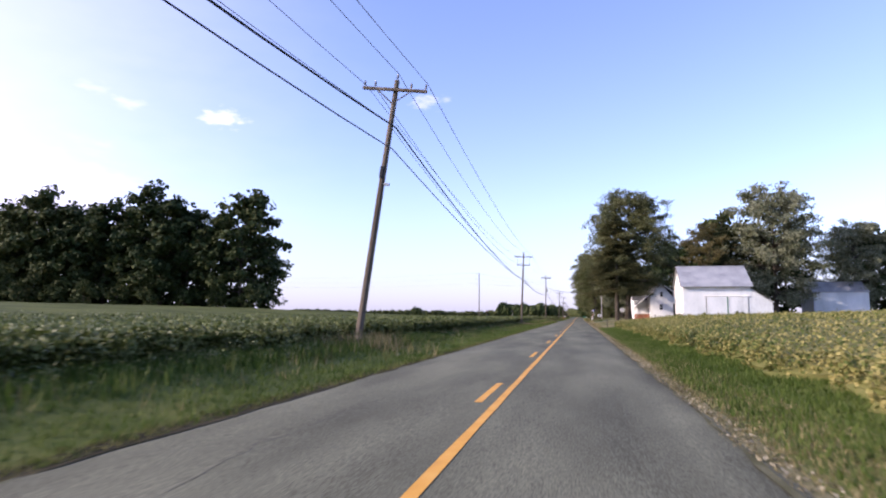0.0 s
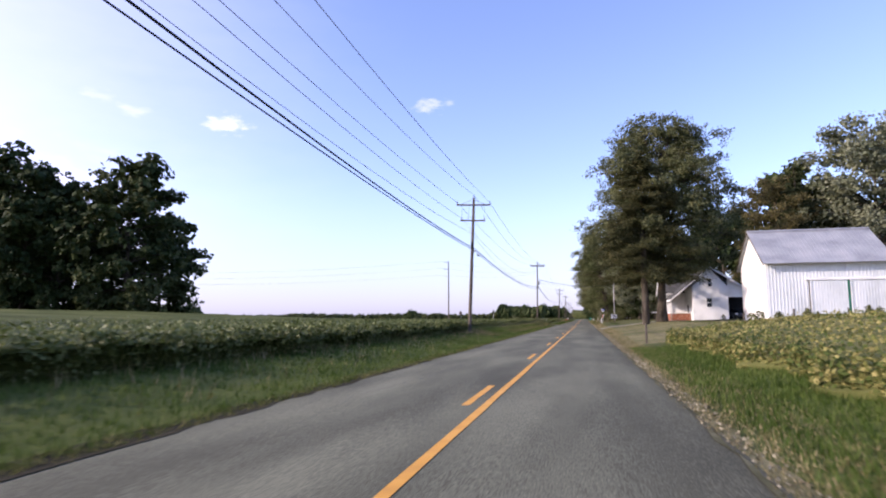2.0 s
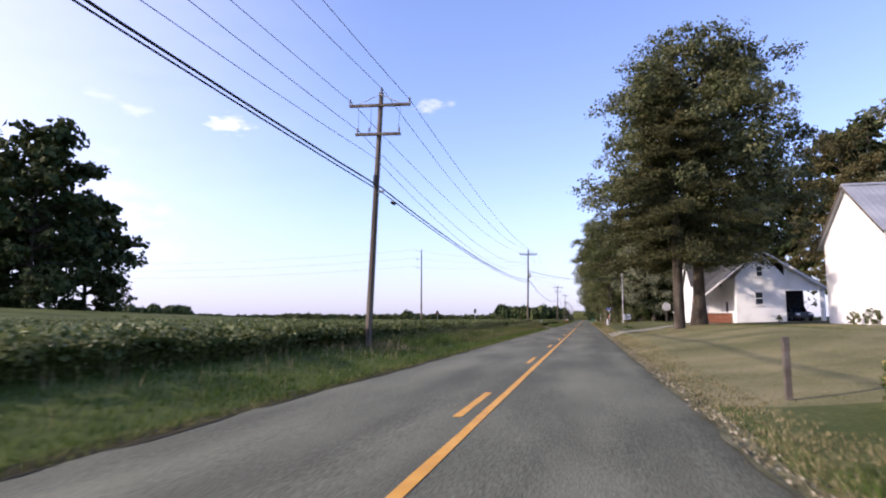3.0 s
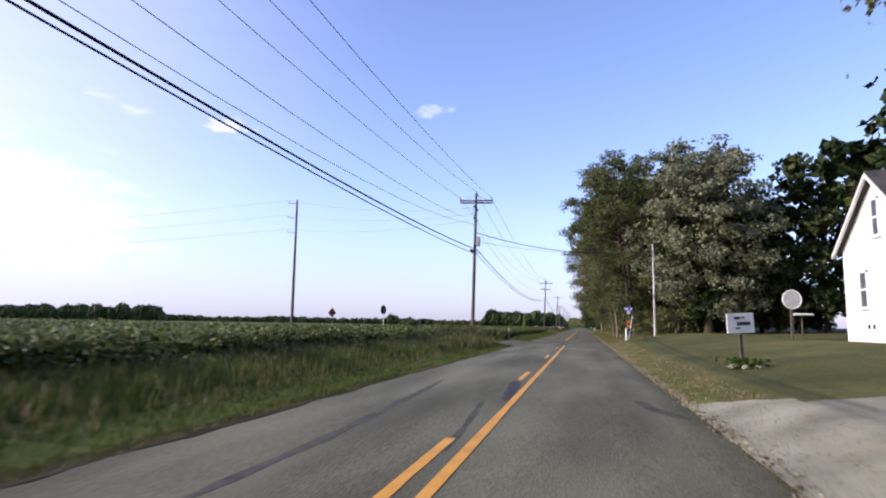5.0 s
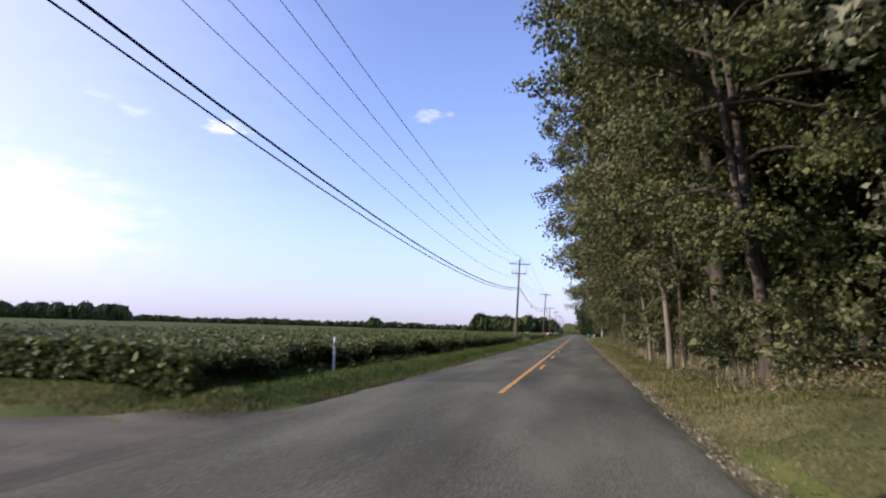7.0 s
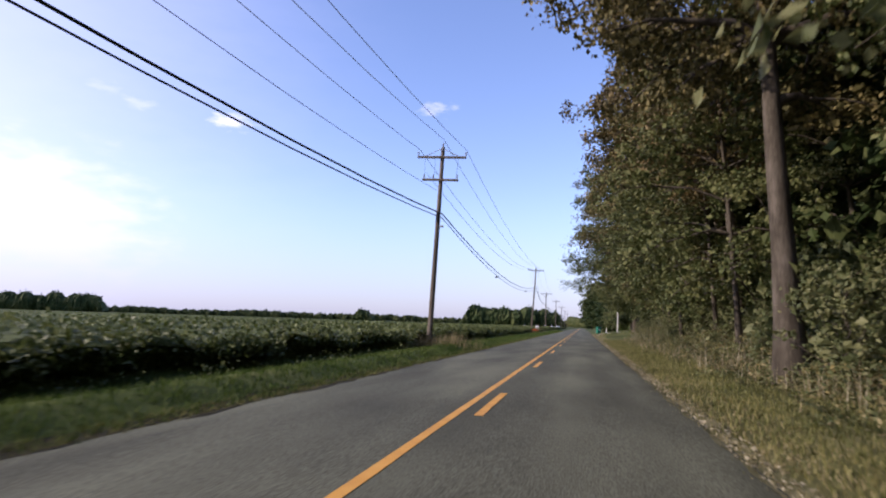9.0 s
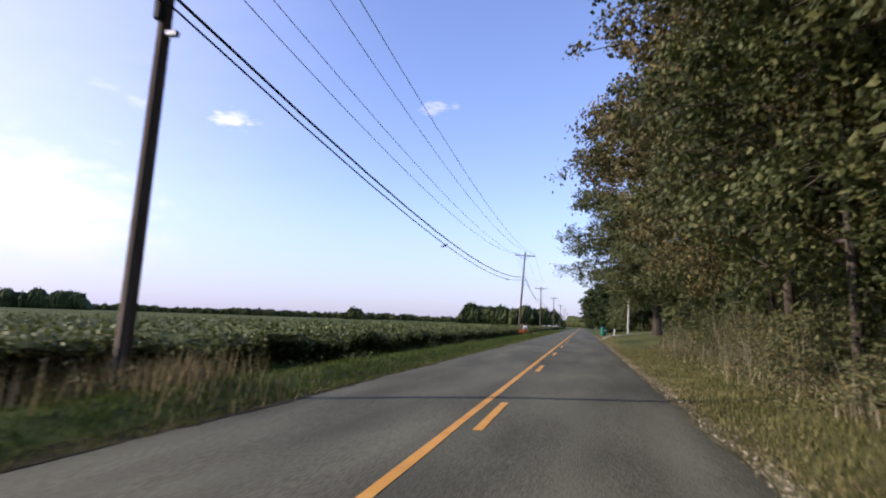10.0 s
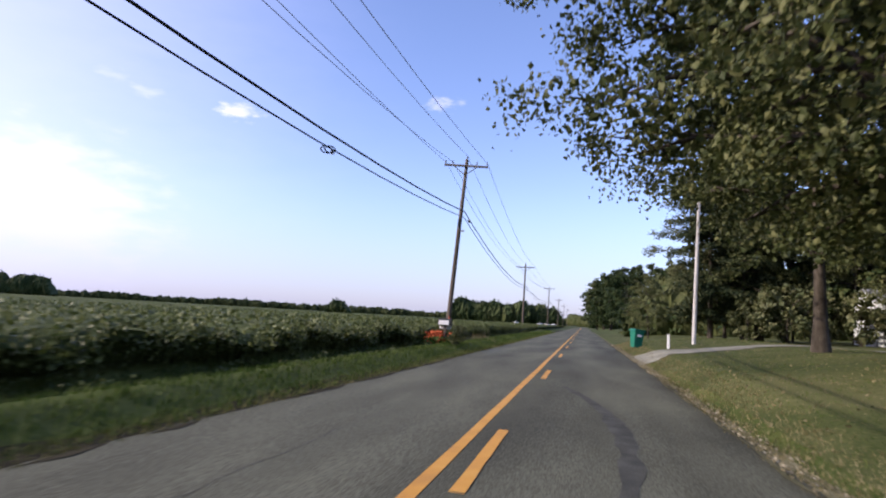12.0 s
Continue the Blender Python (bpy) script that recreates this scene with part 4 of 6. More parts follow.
for r, heights, k, sags in ((.034, [8.3, 9.07, 6.98, 7.7, 7.26, 7.97], .68, [1.85, .95, .98, 1.75, 1.62, 1.0]), (.024, [7.6, 8.17, 6.8, 7.3, 7.04, 7.62], .64, [1.3, .62, .88, 1.7, 1.72, 1.0])):
    cable("phone_cable", run(.22, heights + [z * k for z in FAR]), r, "cable", "thick black phone cable strung between poles", group="overhead lines", sags=sags)


def splice_case(x, y, z, size, label):
    sc = thing("splice_case", label, "cable fitting", at=(x, y, z))
    part("body", rodded((0, -.45 * size, 0), (0, .45 * size, 0), .13 * size, n=14), "cable", sc)
    for k in (-.5, .5):
        part("end_cap", rodded((0, k * .9 * size, 0), (0, k * 1.15 * size, 0), .11 * size, .05 * size, n=14), "cable", sc)
    for k in (-.3, .3):
        part("hanger", rodded((0, k * size, .1 * size), (0, k * size, .32 * size), .012, n=5), "metal", sc)


splice_case(-7.06, 170.2, 7.33, 1.0, "black cylindrical splice case hung on the phone cable")
splice_case(-6.7, 99.3, 6.62, .5, "small black splice case on the phone cable")
splice_case(-6.2, 329.3, 7.62, .5, "small black splice case on the phone cable")


def cable_loop(x, y, z, w, h, name="slack loop of black cable tied to the phone line"):
    lp = thing("cable_loop", name, "cable fitting", at=(x, y, z))
    for dx in (-.06, .06):
        ring = [(dx + .1 * math.sin(a), -w * math.cos(a), h * math.sin(a)) for a in np.linspace(0, 2 * math.pi, 17)]
        v, f = tube(ring, [.02] * 17, 6)
        link("strand", mesh_np("strand", [tuple(q) for q in v], f, True), "cable", lp)
    part("clamp", rodded((0, w, -.06), (0, w, .08), .035, n=6), "metal", lp)


cable_loop(-6.06, 277.0, 5.68, .2, .08)
cable_loop(-6.15, 307.2, 6.02, .3, .06)

# ---- farm buildings ----
def ribbed(name, p0, p1, zlo, ztop, pitch, depth, material, parent, label=""):
    """An upright ribbed sheet from p0 to p1 (plan), its top edge given by ztop(s) with s in metres along it."""
    p0, p1 = np.array(p0, dtype=float), np.array(p1, dtype=float)
    L = np.linalg.norm(p1 - p0)
    d = (p1 - p0) / L
    out = np.array([d[1], -d[0]])
    s, o = [], []
    n = max(1, int(round(L / pitch)))
    for k in range(n):
        a = k * L / n
        w = L / n
        for q, h in ((0, 0), (.62, 0), (.7, depth), (.9, depth), (.98, 0)):
            s.append(a + q * w)
            o.append(h)
    s.append(L)
    o.append(0)
    s, o = np.array(s), np.array(o)
    xy = p0 + s[:, None] * d + o[:, None] * out
    lo = np.column_stack([xy, np.full(len(s), zlo)])
    hi = np.column_stack([xy, [ztop(q) for q in s]])
    m = len(s)
    i = np.arange(m - 1)
    back_lo, back_hi = lo.copy(), hi.copy()
    back_lo[:, :2] -= out * .1
    back_hi[:, :2] -= out * .1
    v = np.concatenate([lo, hi, back_lo, back_hi])
    f = np.concatenate([np.stack([i, i + 1, i + 1 + m, i + m], 1), np.stack([i + 2 * m + 1, i + 2 * m, i + 3 * m, i + 3 * m + 1], 1), np.stack([i + m, i + m + 1, i + 3 * m + 1, i + 3 * m], 1)])
    return link(name, mesh_np(name, v, f), material, parent, label)


def roof_sheet(name, a, b, c, d, thick, pitch, depth, material, parent, label=""):
    """A ribbed roof slope with corners a-b along the eave and d-c along the ridge."""
    a, b, c, d = (np.array(q, dtype=float) for q in (a, b, c, d))
    nrm = np.cross(b - a, d - a)
    nrm /= np.linalg.norm(nrm)
    if nrm[2] < 0:
        nrm = -nrm
    n = max(1, int(np.linalg.norm(b - a) / pitch))
    t, o = [], []
    for k in range(n):
        for q, h in ((0, 0), (.8, 0), (.85, depth), (.95, depth)):
            t.append((k + q) / n)
            o.append(h)
    t.append(1.0)
    o.append(0)
    t, o = np.array(t)[:, None], np.array(o)[:, None]
    lo, hi = a + (b - a) * t + nrm * o, d + (c - d) * t + nrm * o
    lo2, hi2 = a + (b - a) * t - nrm * thick, d + (c - d) * t - nrm * thick
    m = len(t)
    i = np.arange(m - 1)
    v = np.concatenate([lo, hi, lo2, hi2])
    f = [np.stack([i, i + 1, i + 1 + m, i + m], 1), np.stack([i + 2 * m + 1, i + 2 * m, i + 3 * m, i + 3 * m + 1], 1), np.stack([i + 2 * m, i + 2 * m + 1, i + 1, i], 1), np.stack([i + m, i + m + 1, i + 3 * m + 1, i + 3 * m], 1),
         np.array([[0, m, 3 * m, 2 * m], [m - 1, 3 * m - 1, 4 * m - 1, 2 * m - 1]])]
    return link(name, mesh_np(name, v, np.concatenate(f)), material, parent, label)


def quad_bm(*pts, thick=0.06):
    """A slab with the given corners, thickened downwards."""
    bm = bmesh.new()
    vs = [bm.verts.new(p) for p in pts]
    lo = [bm.verts.new((p[0], p[1], p[2] - thick)) for p in pts]
    bm.faces.new(vs)
    bm.faces.new(lo[::-1])
    n = len(pts)
    for i in range(n):
        bm.faces.new((vs[(i + 1) % n], vs[i], lo[i], lo[(i + 1) % n]))
    bmesh.ops.recalc_face_normals(bm, faces=bm.faces[:])
    return bm


def build_barn():
    x0, x1, x2, y0, yr, y1 = 19.1, 29.9, 33.2, 114.2, 118.9, 123.6
    zb, ze, zr = 0.7, 7.0, 10.3
    b = thing("barn", "white metal-sided barn with a grey tin roof and a lean-to", "barn")
    slope = (zr - ze) / (yr - y0)

    def gable(s):
        return ze + slope * (min(s, (y1 - y0) - s)) - .05
    ribbed("wall", (x0, y0), (x1, y0), zb, lambda s: ze, .3, .025, "white_metal", b, "white ribbed metal siding")
    ribbed("wall", (x0, y1), (x0, y0), zb, gable, .9, .012, "white", b, "white boarded gable wall")
    ribbed("wall", (x1, y0 + .2), (x1, y1), zb, gable, .9, .012, "white", b)
    ribbed("wall", (x1, y1), (x0, y1), zb, lambda s: ze, .3, .025, "white_metal", b)
    oh = .75
    ex, ey = x0 - .35, y0 - oh
    zl = ze - slope * oh
    roof_sheet("roof", (ex, ey, zl + .1), (x1 + .3, ey, zl + .1), (x1 + .3, yr, zr + .1), (ex, yr, zr + .1), .1, .35, .015, "roof_metal", b, "grey tin roof slope")
    roof_sheet("roof", (x1 + .3, y1 + oh, zl + .1), (ex, y1 + oh, zl + .1), (ex, yr, zr + .1), (x1 + .3, yr, zr + .1), .1, .35, .015, "roof_metal", b)
    part("ridge_cap", prism([(yr - .25, zr + .02), (yr, zr + .2), (yr + .25, zr + .02), (yr, zr + .12)], 0, ex, x1 + .3), "roof_metal", b)
    for s in (-1, 1):
        e = y0 - oh if s < 0 else y1 + oh
        part("barge_board", prism([(e, zl - .12), (e, zl + .05), (yr, zr + .05), (yr, zr - .12)], 0, ex - .03, ex + .03), "darkwood", b, "dark weathered barge board")
    # lean-to on the far gable end
    ribbed("lean_to_wall", (x1 + .03, y0 + .02), (x2, y0 + .02), 1.0, lambda s: 6.1 - s * (2.2 / (x2 - x1)), .3, .025, "white_metal", b, "white ribbed lean-to siding")
    ribbed("lean_to_wall", (x2, y0 + .05), (x2, y1), 1.0, lambda s: 3.85, .3, .03, "white_metal", b)
    part("lean_to_roof", quad_bm((x1 + .1, y0 - .2, 6.22), (x2 + .2, y0 - .2, 3.95), (x2 + .2, y1, 3.95), (x1 + .1, y1, 6.22), thick=.1), "roof_metal", b)
    # sliding doors
    part("door_track", boxed(22.5, y0 - .2, 4.9, 29.7, y0 - .04, 5.15, bevel=.02), "white", b, "white sliding-door track cover")
    for a, c in ((22.9, 26.1), (26.35, 29.4)):
        d = ribbed("sliding_door", (a, y0 - .1), (c, y0 - .1), 1.05, lambda s: 4.9, .25, .02, "white_metal", b, "white ribbed sliding door")
        part("door_frame", boxed(a, y0 - .15, 1.05, a + .1, y0 - .07, 4.9), "white", d)
    part("door_post", boxed(26.16, y0 - .14, .9, 26.28, y0 - .03, 4.9, bevel=.02), "bin", b, "green painted door post")
    for gx in (22.84, 29.46):
        part("door_gap", boxed(gx - .035, y0 - .08, 1.0, gx + .035, y0 - .035, 4.88), "dark", b, "dark gap beside a sliding door")
    part("foundation", boxed(x0 + .05, y0 + .03, .3, x1, y1, .8), "mortar", b, "low concrete foundation")
    return b


build_barn()


def window(parent, x, y, z, w, h, face):
    """A framed sash window; face is the outward axis: '-x' or '-y'."""
    f = Matrix.Translation((x, y, z)) @ (Matrix.Rotation(-math.pi / 2, 4, "Z") if face == "-x" else Matrix.Identity(4))
    win = None
    for nm, m, dims in (("window", "white", None), ("pane", "glass", None)):
        bm = bmesh.new()
        if nm == "window":
            for a in ((-w / 2 - .1, -.06, -.1, -w / 2, .02, h + .1), (w / 2, -.06, -.1, w / 2 + .1, .02, h + .1), (-w / 2 - .1, -.06, h, w / 2 + .1, .02, h + .12), (-w / 2 - .14, -.1, -.12, w / 2 + .14, .02, 0), (-w / 2, -.04, h * .48, w / 2, .01, h * .54)):
                box(bm, *a)
        else:
            box(bm, -w / 2, -.025, 0, w / 2, .0, h)
        bmesh.ops.transform(bm, matrix=f, verts=bm.verts[:])
        ob = part(nm, bm, m, parent if win is None else win)
        win = win or ob
    return win


def clapboards(parent, p0, p1, zlo, zhi, top=None, step=0.16):
    """Lapped boards on a wall from p0 to p1 (plan), joined as one siding; top(s) limits the height."""
    p0, p1 = Vector((*p0, 0)), Vector((*p1, 0))
    d = (p1 - p0)
    L = d.length
    d.normalize()
    out = Vector((d.y, -d.x, 0))
    V, F = [], []
    z = zlo
    while z < zhi:
        a, b = 0.0, L
        if top:
            ss = [s for s in np.linspace(0, L, 121) if top(s) > z + step]
            if not ss:
                break
            a, b = ss[0], ss[-1]
        o = len(V)
        for s, zz, h in ((a, z, .03), (b, z, .03), (b, z + step, .008), (a, z + step, .008)):
            q = p0 + d * s + out * h
            V.append((q.x, q.y, zz))
        for s, zz in ((a, z), (b, z)):
            q = p0 + d * s
            V.append((q.x, q.y, zz))
        F += [(o, o + 1, o + 2, o + 3), (o + 4, o + 5, o + 1, o)]
        z += step
    return link("siding", mesh_np("siding", V, F), "white", parent, "white lapped siding")


def build_house():
    h = thing("farmhouse", "white two-wing farmhouse with grey shingle roofs and a brick porch", "house")
    zb = .95
    # wing with its gable to the road
    x0, x1, y0, yr, y1, ze, zr = 13.75, 20.0, 147.5, 151.1, 154.8, 5.3, 8.15
    sl = (zr - ze) / (yr - y0)
    part("wall", prism([(y0, zb), (y1, zb), (y1, ze), (yr, zr), (y0, ze)], 0, x0, x1), "white", h)
    clapboards(h, (x0, y1), (x0, y0), zb, zr, lambda s: ze + sl * min(s, y1 - y0 - s))
    oh = .35
    for s in (-1, 1):
        e = yr + s * (yr - y0 + oh)
        zz = ze - sl * oh
        a, b = (x0 - .4, e, zz + .12), (x1, e, zz + .12)
        part("roof", quad_bm(a, b, (x1, yr, zr + .12), (x0 - .4, yr, zr + .12), thick=.1), "shingle", h, "grey shingle roof slope")
        part("fascia", prism([(e, zz - .14), (e, zz + .0), (yr, zr + .0), (yr, zr - .16)], 0, x0 - .42, x0 - .3), "white", h, "white barge board")
    part("eave_board", boxed(x0 - .3, y0 - oh - .04, ze - sl * oh - .18, x1, y0 - oh + .02, ze - sl * oh), "white", h)
    window(h, x0 - .03, 151.2, 5.5, .5, 1.5, "-x")
    window(h, x0 - .03, 152.7, 2.5, .6, 1.5, "-x")
    window(h, x0 - .03, 148.80, 2.0, .6, 1.75, "-x")
    for vy in (152.47, 152.00):
        part("vent", boxed(x0 - .06, vy - .08, 1.52, x0 - .02, vy + .08, 1.72, bevel=.005), "dark", h, "small dark vent")
    part("corner_board", boxed(x0 - .05, y0 - .06, zb, x0 + .1, y0 + .06, ze), "white", h)
    # wing along the road with the porch under its long roof
    X0, X1, XR, Y0, Y1, ZR, ZE = 16.6, 21.2, 19.0, 140.6, 147.5, 8.4, 5.7
    part("wall", prism([(X0, zb), (X1, zb), (X1, ZE), (XR, ZR - .15), (X0, ZE)], 1, Y0, Y1), "white", h)
    clapboards(h, (X0, Y0), (X1, Y0), zb, ZR, lambda s: ZE + (ZR - .15 - ZE) * min(s / (XR - X0), (X1 - X0 - s) / (X1 - XR)))
    window(h, 18.75, Y0 - .03, 2.85, .65, 1.2, "-y")
    window(h, 18.9, Y0 - .03, 5.7, .5, 1.0, "-y")
    part("roof", quad_bm((13.6, Y0 - .4, 4.0), (XR, Y0 - .4, ZR + .1), (XR, Y1 + 1.2, ZR + .1), (13.6, Y1 - .2, 4.0), thick=.1), "shingle", h, "long grey shingle roof over the porch")
    part("roof", quad_bm((24.8, Y0 - .4, 4.6), (XR, Y0 - .4, ZR + .1), (XR, Y1 + 1.2, ZR + .1), (24.8, Y1, 4.6), thick=.1), "shingle", h, "grey shingle roof slope")
    part("fascia", prism([(13.6, 3.72), (13.6, 3.95), (XR, ZR + .04), (24.8, 4.54), (24.8, 4.3), (XR, ZR - .2)], 1, Y0 - .46, Y0 - .38), "white", h, "white barge board")
    part("eave_board", boxed(13.55, Y0 - .4, 3.68, 13.68, Y1 - .2, 3.92), "white", h, "white porch eave board")
    # porch
    part("porch_floor", boxed(13.9, Y0 + 1.6, .75, X0, Y1 - .1, 1.25), "mortar", h)
    bm = bmesh.new()
    box(bm, 13.8, Y0 + 1.6, .6, 14.1, Y1 - .2, 2.0)
    box(bm, 14.1, Y0 + 1.6, .6, X0 - .05, Y0 + 1.9, 2.0)
    wallp = part("porch_wall", bm, "mortar", h, "low red brick porch wall")
    part("coping", boxed(13.72, Y0 + 1.5, 2.0, 14.2, Y1 - .2, 2.1, bevel=.01), "white", wallp, "white coping")
    part("coping", boxed(14.2, Y0 + 1.5, 2.0, X0, Y0 + 1.98, 2.1, bevel=.01), "white", wallp, "white coping")
    bk = boxed(-.105, -.02, -.033, .105, .02, .033, bevel=.006)
    me = bpy.data.meshes.new("brick")
    bk.to_mesh(me)
    bk.free()
    me.materials.append(M["brick"])
    for row in range(14):
        for col in range(23):
            yy = Y0 + 1.72 + .225 * col + (.11 if row % 2 else 0)
            if yy < Y1 - .3 and row * 23 + col < 300:
                o = link("brick", me, None, wallp)
                o.matrix_local = Matrix.Translation((13.79, yy, 1.02 + .074 * row)) @ Matrix.Rotation(math.pi / 2, 4, "Z")
    for row in range(13):
        for col in range(11):
            o = link("brick", me, None, wallp)
            o.matrix_local = Matrix.Translation((14.0 + .225 * col + (.11 if row % 2 else 0), Y0 + 1.59, 1.02 + .074 * row))
    for py in (Y0 + 1.75, Y0 + 4.2, Y1 - .45):
        part("porch_post", boxed(13.84, py - .09, 2.1, 14.04, py + .09, 3.75, bevel=.01), "white", h)
    part("porch_beam", boxed(13.84, Y0 + 1.6, 3.55, 14.06, Y1 - .2, 3.75), "white", h)
    part("porch_door", boxed(X0 - .06, 144.2, 1.25, X0 - .01, 145.1, 3.2), "dark", h, "dark porch door")
    part("chimney", boxed(17.45, 150.85, 7.6, 17.77, 151.2, 8.95, bevel=.02), "mortar", h, "pale chimney stack")
    # open car shelter on the far side
    # near-black back wall: the dimness inside the shelter is put into its colour
    part("shelter_shade_back", boxed(X1, Y1 - 1.2, zb, 24.6, Y1 - 1.0, 4.7), "dark", h)
    part("shelter_post", boxed(24.4, Y0 - .1, zb, 24.6, Y0 + .1, 4.5), "white", h)
    part("shelter_gable", prism([(X1, 4.22), (24.75, 4.22), (24.75, 4.5), (X1, 6.9)], 1, Y0 + .02, Y0 + .14), "white", h, "white gable infill above the shelter")
    clapboards(h, (X1, Y0 + .02), (24.75, Y0 + .02), 4.24, 6.9, lambda s: 6.85 - s * (2.4 / 3.55))
    part("shelter_jamb", boxed(24.3, Y0 - .02, zb, 24.72, Y0 + .12, 4.24), "white", h)
    part("shelter_beam", boxed(X1, Y0 - .1, 4.2, 24.6, Y0 + .1, 4.42), "white", h)
    return h


build_house()


def build_car(x, y, turn, paint="car", label="dark saloon car parked under the open shelter"):
    """A dark saloon: shaped body, glazed cabin, four wheels and lamps."""
    c = thing("car", label, "car", at=(x, y, gz(x, y) + .02))
    c.rotation_euler = (0, 0, turn)
    bm = prism([(-2.2, .3), (2.2, .3), (2.28, .55), (2.2, .8), (1.2, .95), (-1.5, .98), (-2.2, .92), (-2.28, .6)], 1, -.86, .86)
    bmesh.ops.bevel(bm, geom=bm.edges[:], offset=.07, segments=2, affect="EDGES")
    part("body", bm, paint, c)
    bm = prism([(-1.6, .95), (1.05, .95), (.35, 1.42), (-.95, 1.44)], 1, -.7, .7)
    bmesh.ops.bevel(bm, geom=bm.edges[:], offset=.06, segments=2, affect="EDGES")
    cab = part("cabin", bm, "glass", c, "dark glazed cabin")
    part("roof", boxed(-.9, -.62, 1.42, .32, .62, 1.46, bevel=.015), paint, cab)
    for sx in (-1.4, 1.4):
        for sy in (-.78, .78):
            w = part("tyre", rodded((sx, sy - .1, .32), (sx, sy + .1, .32), .32, n=20), "rubber", c)
            part("rim", rodded((sx, sy - .11, .32), (sx, sy + .11, .32), .19, n=14), "metal", w)
    for sy in (-.6, .6):
        part("headlight", boxed(2.2, sy - .18, .62, 2.3, sy + .18, .76, bevel=.02), "sheet", c)
        part("tail_light", boxed(-2.31, sy - .16, .66, -2.2, sy + .16, .82, bevel=.02), "stopred", c)
    return c


build_car(22.9, 143.2, radians(-90))
for x, y, k in ((22.3, 113.4, .32), (23.2, 113.5, .22), (27.4, 113.3, .36), (28.3, 113.3, .3), (19.9, 113.5, .26), (18.6, 115.5, .3), (18.4, 117.6, .25), (20.3, 139.8, .2)):
    tree("shrub", x, y, "low shrub against the foot of a white wall", x * 3, k, "bush", "shrubs at the buildings", "bush")

def build_outbuilding(name, x0, x1, y0, y1, zb, ze, zr, label, roof="roof_metal"):
    b = thing(name, label, "shed")
    ym = (y0 + y1) / 2
    ribbed("wall", (x0, y0), (x1, y0), zb, lambda s: ze, .35, .025, "white_metal", b)
    ribbed("wall", (x1, y1), (x0, y1), zb, lambda s: ze, .35, .025, "white_metal", b)
    g = lambda s: ze + (zr - ze) * min(s, y1 - y0 - s) / ((y1 - y0) / 2) - .03
    ribbed("wall", (x0, y1), (x0, y0), zb, g, .35, .025, "white_metal", b)
    ribbed("wall", (x1, y0), (x1, y1), zb, g, .35, .025, "white_metal", b)
    for e in (y0 - .3, y1 + .3):
        zz = ze - (zr - ze) * .3 / ((y1 - y0) / 2)
        roof_sheet("roof", (x0 - .2, e, zz + .08), (x1 + .2, e, zz + .08), (x1 + .2, ym, zr + .08), (x0 - .2, ym, zr + .08), .08, .5, .025, roof, b)
    return b


build_outbuilding("machine_shed", 52.6, 63.6, 153, 161, 1.4, 7.2, 9.5, "white metal machine shed with a grey roof among trees")
build_outbuilding("garden_shed", 20.6, 24.4, 338.6, 342.5, 1.0, 4.3, 5.1, "small white metal shed on the lawn")


# ---- side road, drives and road surface ----
def ribbon(name, centre, width, material, lift, parent=None, label="", rag=.05, seed=0, cols=7):
    """A band draped on the ground along a centre line of plan points; width may vary along it."""
    rng = np.random.RandomState(seed)
    c = np.array(centre, dtype=float)
    t = np.linspace(0, 1, len(c))
    n = max(12, int(np.linalg.norm(np.diff(c, axis=0), axis=1).sum() / .8))
    u = np.linspace(0, 1, n)
    P = np.stack([np.interp(u, t, c[:, 0]), np.interp(u, t, c[:, 1])], 1)
    W = np.interp(u, np.linspace(0, 1, len(width)), width) if hasattr(width, "__len__") else np.full(n, width)
    d = np.gradient(P, axis=0)
    d /= np.linalg.norm(d, axis=1)[:, None]
    nrm = np.stack([-d[:, 1], d[:, 0]], 1)
    k = np.linspace(-.5, .5, cols)
    off = k[None, :] * W[:, None]
    off[:, 0] += rng.uniform(-rag, rag, n)
    off[:, -1] += rng.uniform(-rag, rag, n)
    X = P[:, None, 0] + nrm[:, None, 0] * off
    Y = P[:, None, 1] + nrm[:, None, 1] * off
    Z = np.maximum(ground_z(X, Y), np.where((X > ROAD_L) & (X < ROAD_R), -.0155 * np.abs(X), -9)) + lift + .04 * smooth01((-3.7 - X) / 1.2) * (1 if name == "side_road" else 0)
    i = np.arange((n - 1) * (cols - 1))
    a = (i // (cols - 1)) * cols + i % (cols - 1)
    f = np.stack([a, a + cols, a + cols + 1, a + 1], 1)
    return link(name, mesh_np(name, np.stack([X.ravel(), Y.ravel(), Z.ravel()], 1), f), material, parent, label)


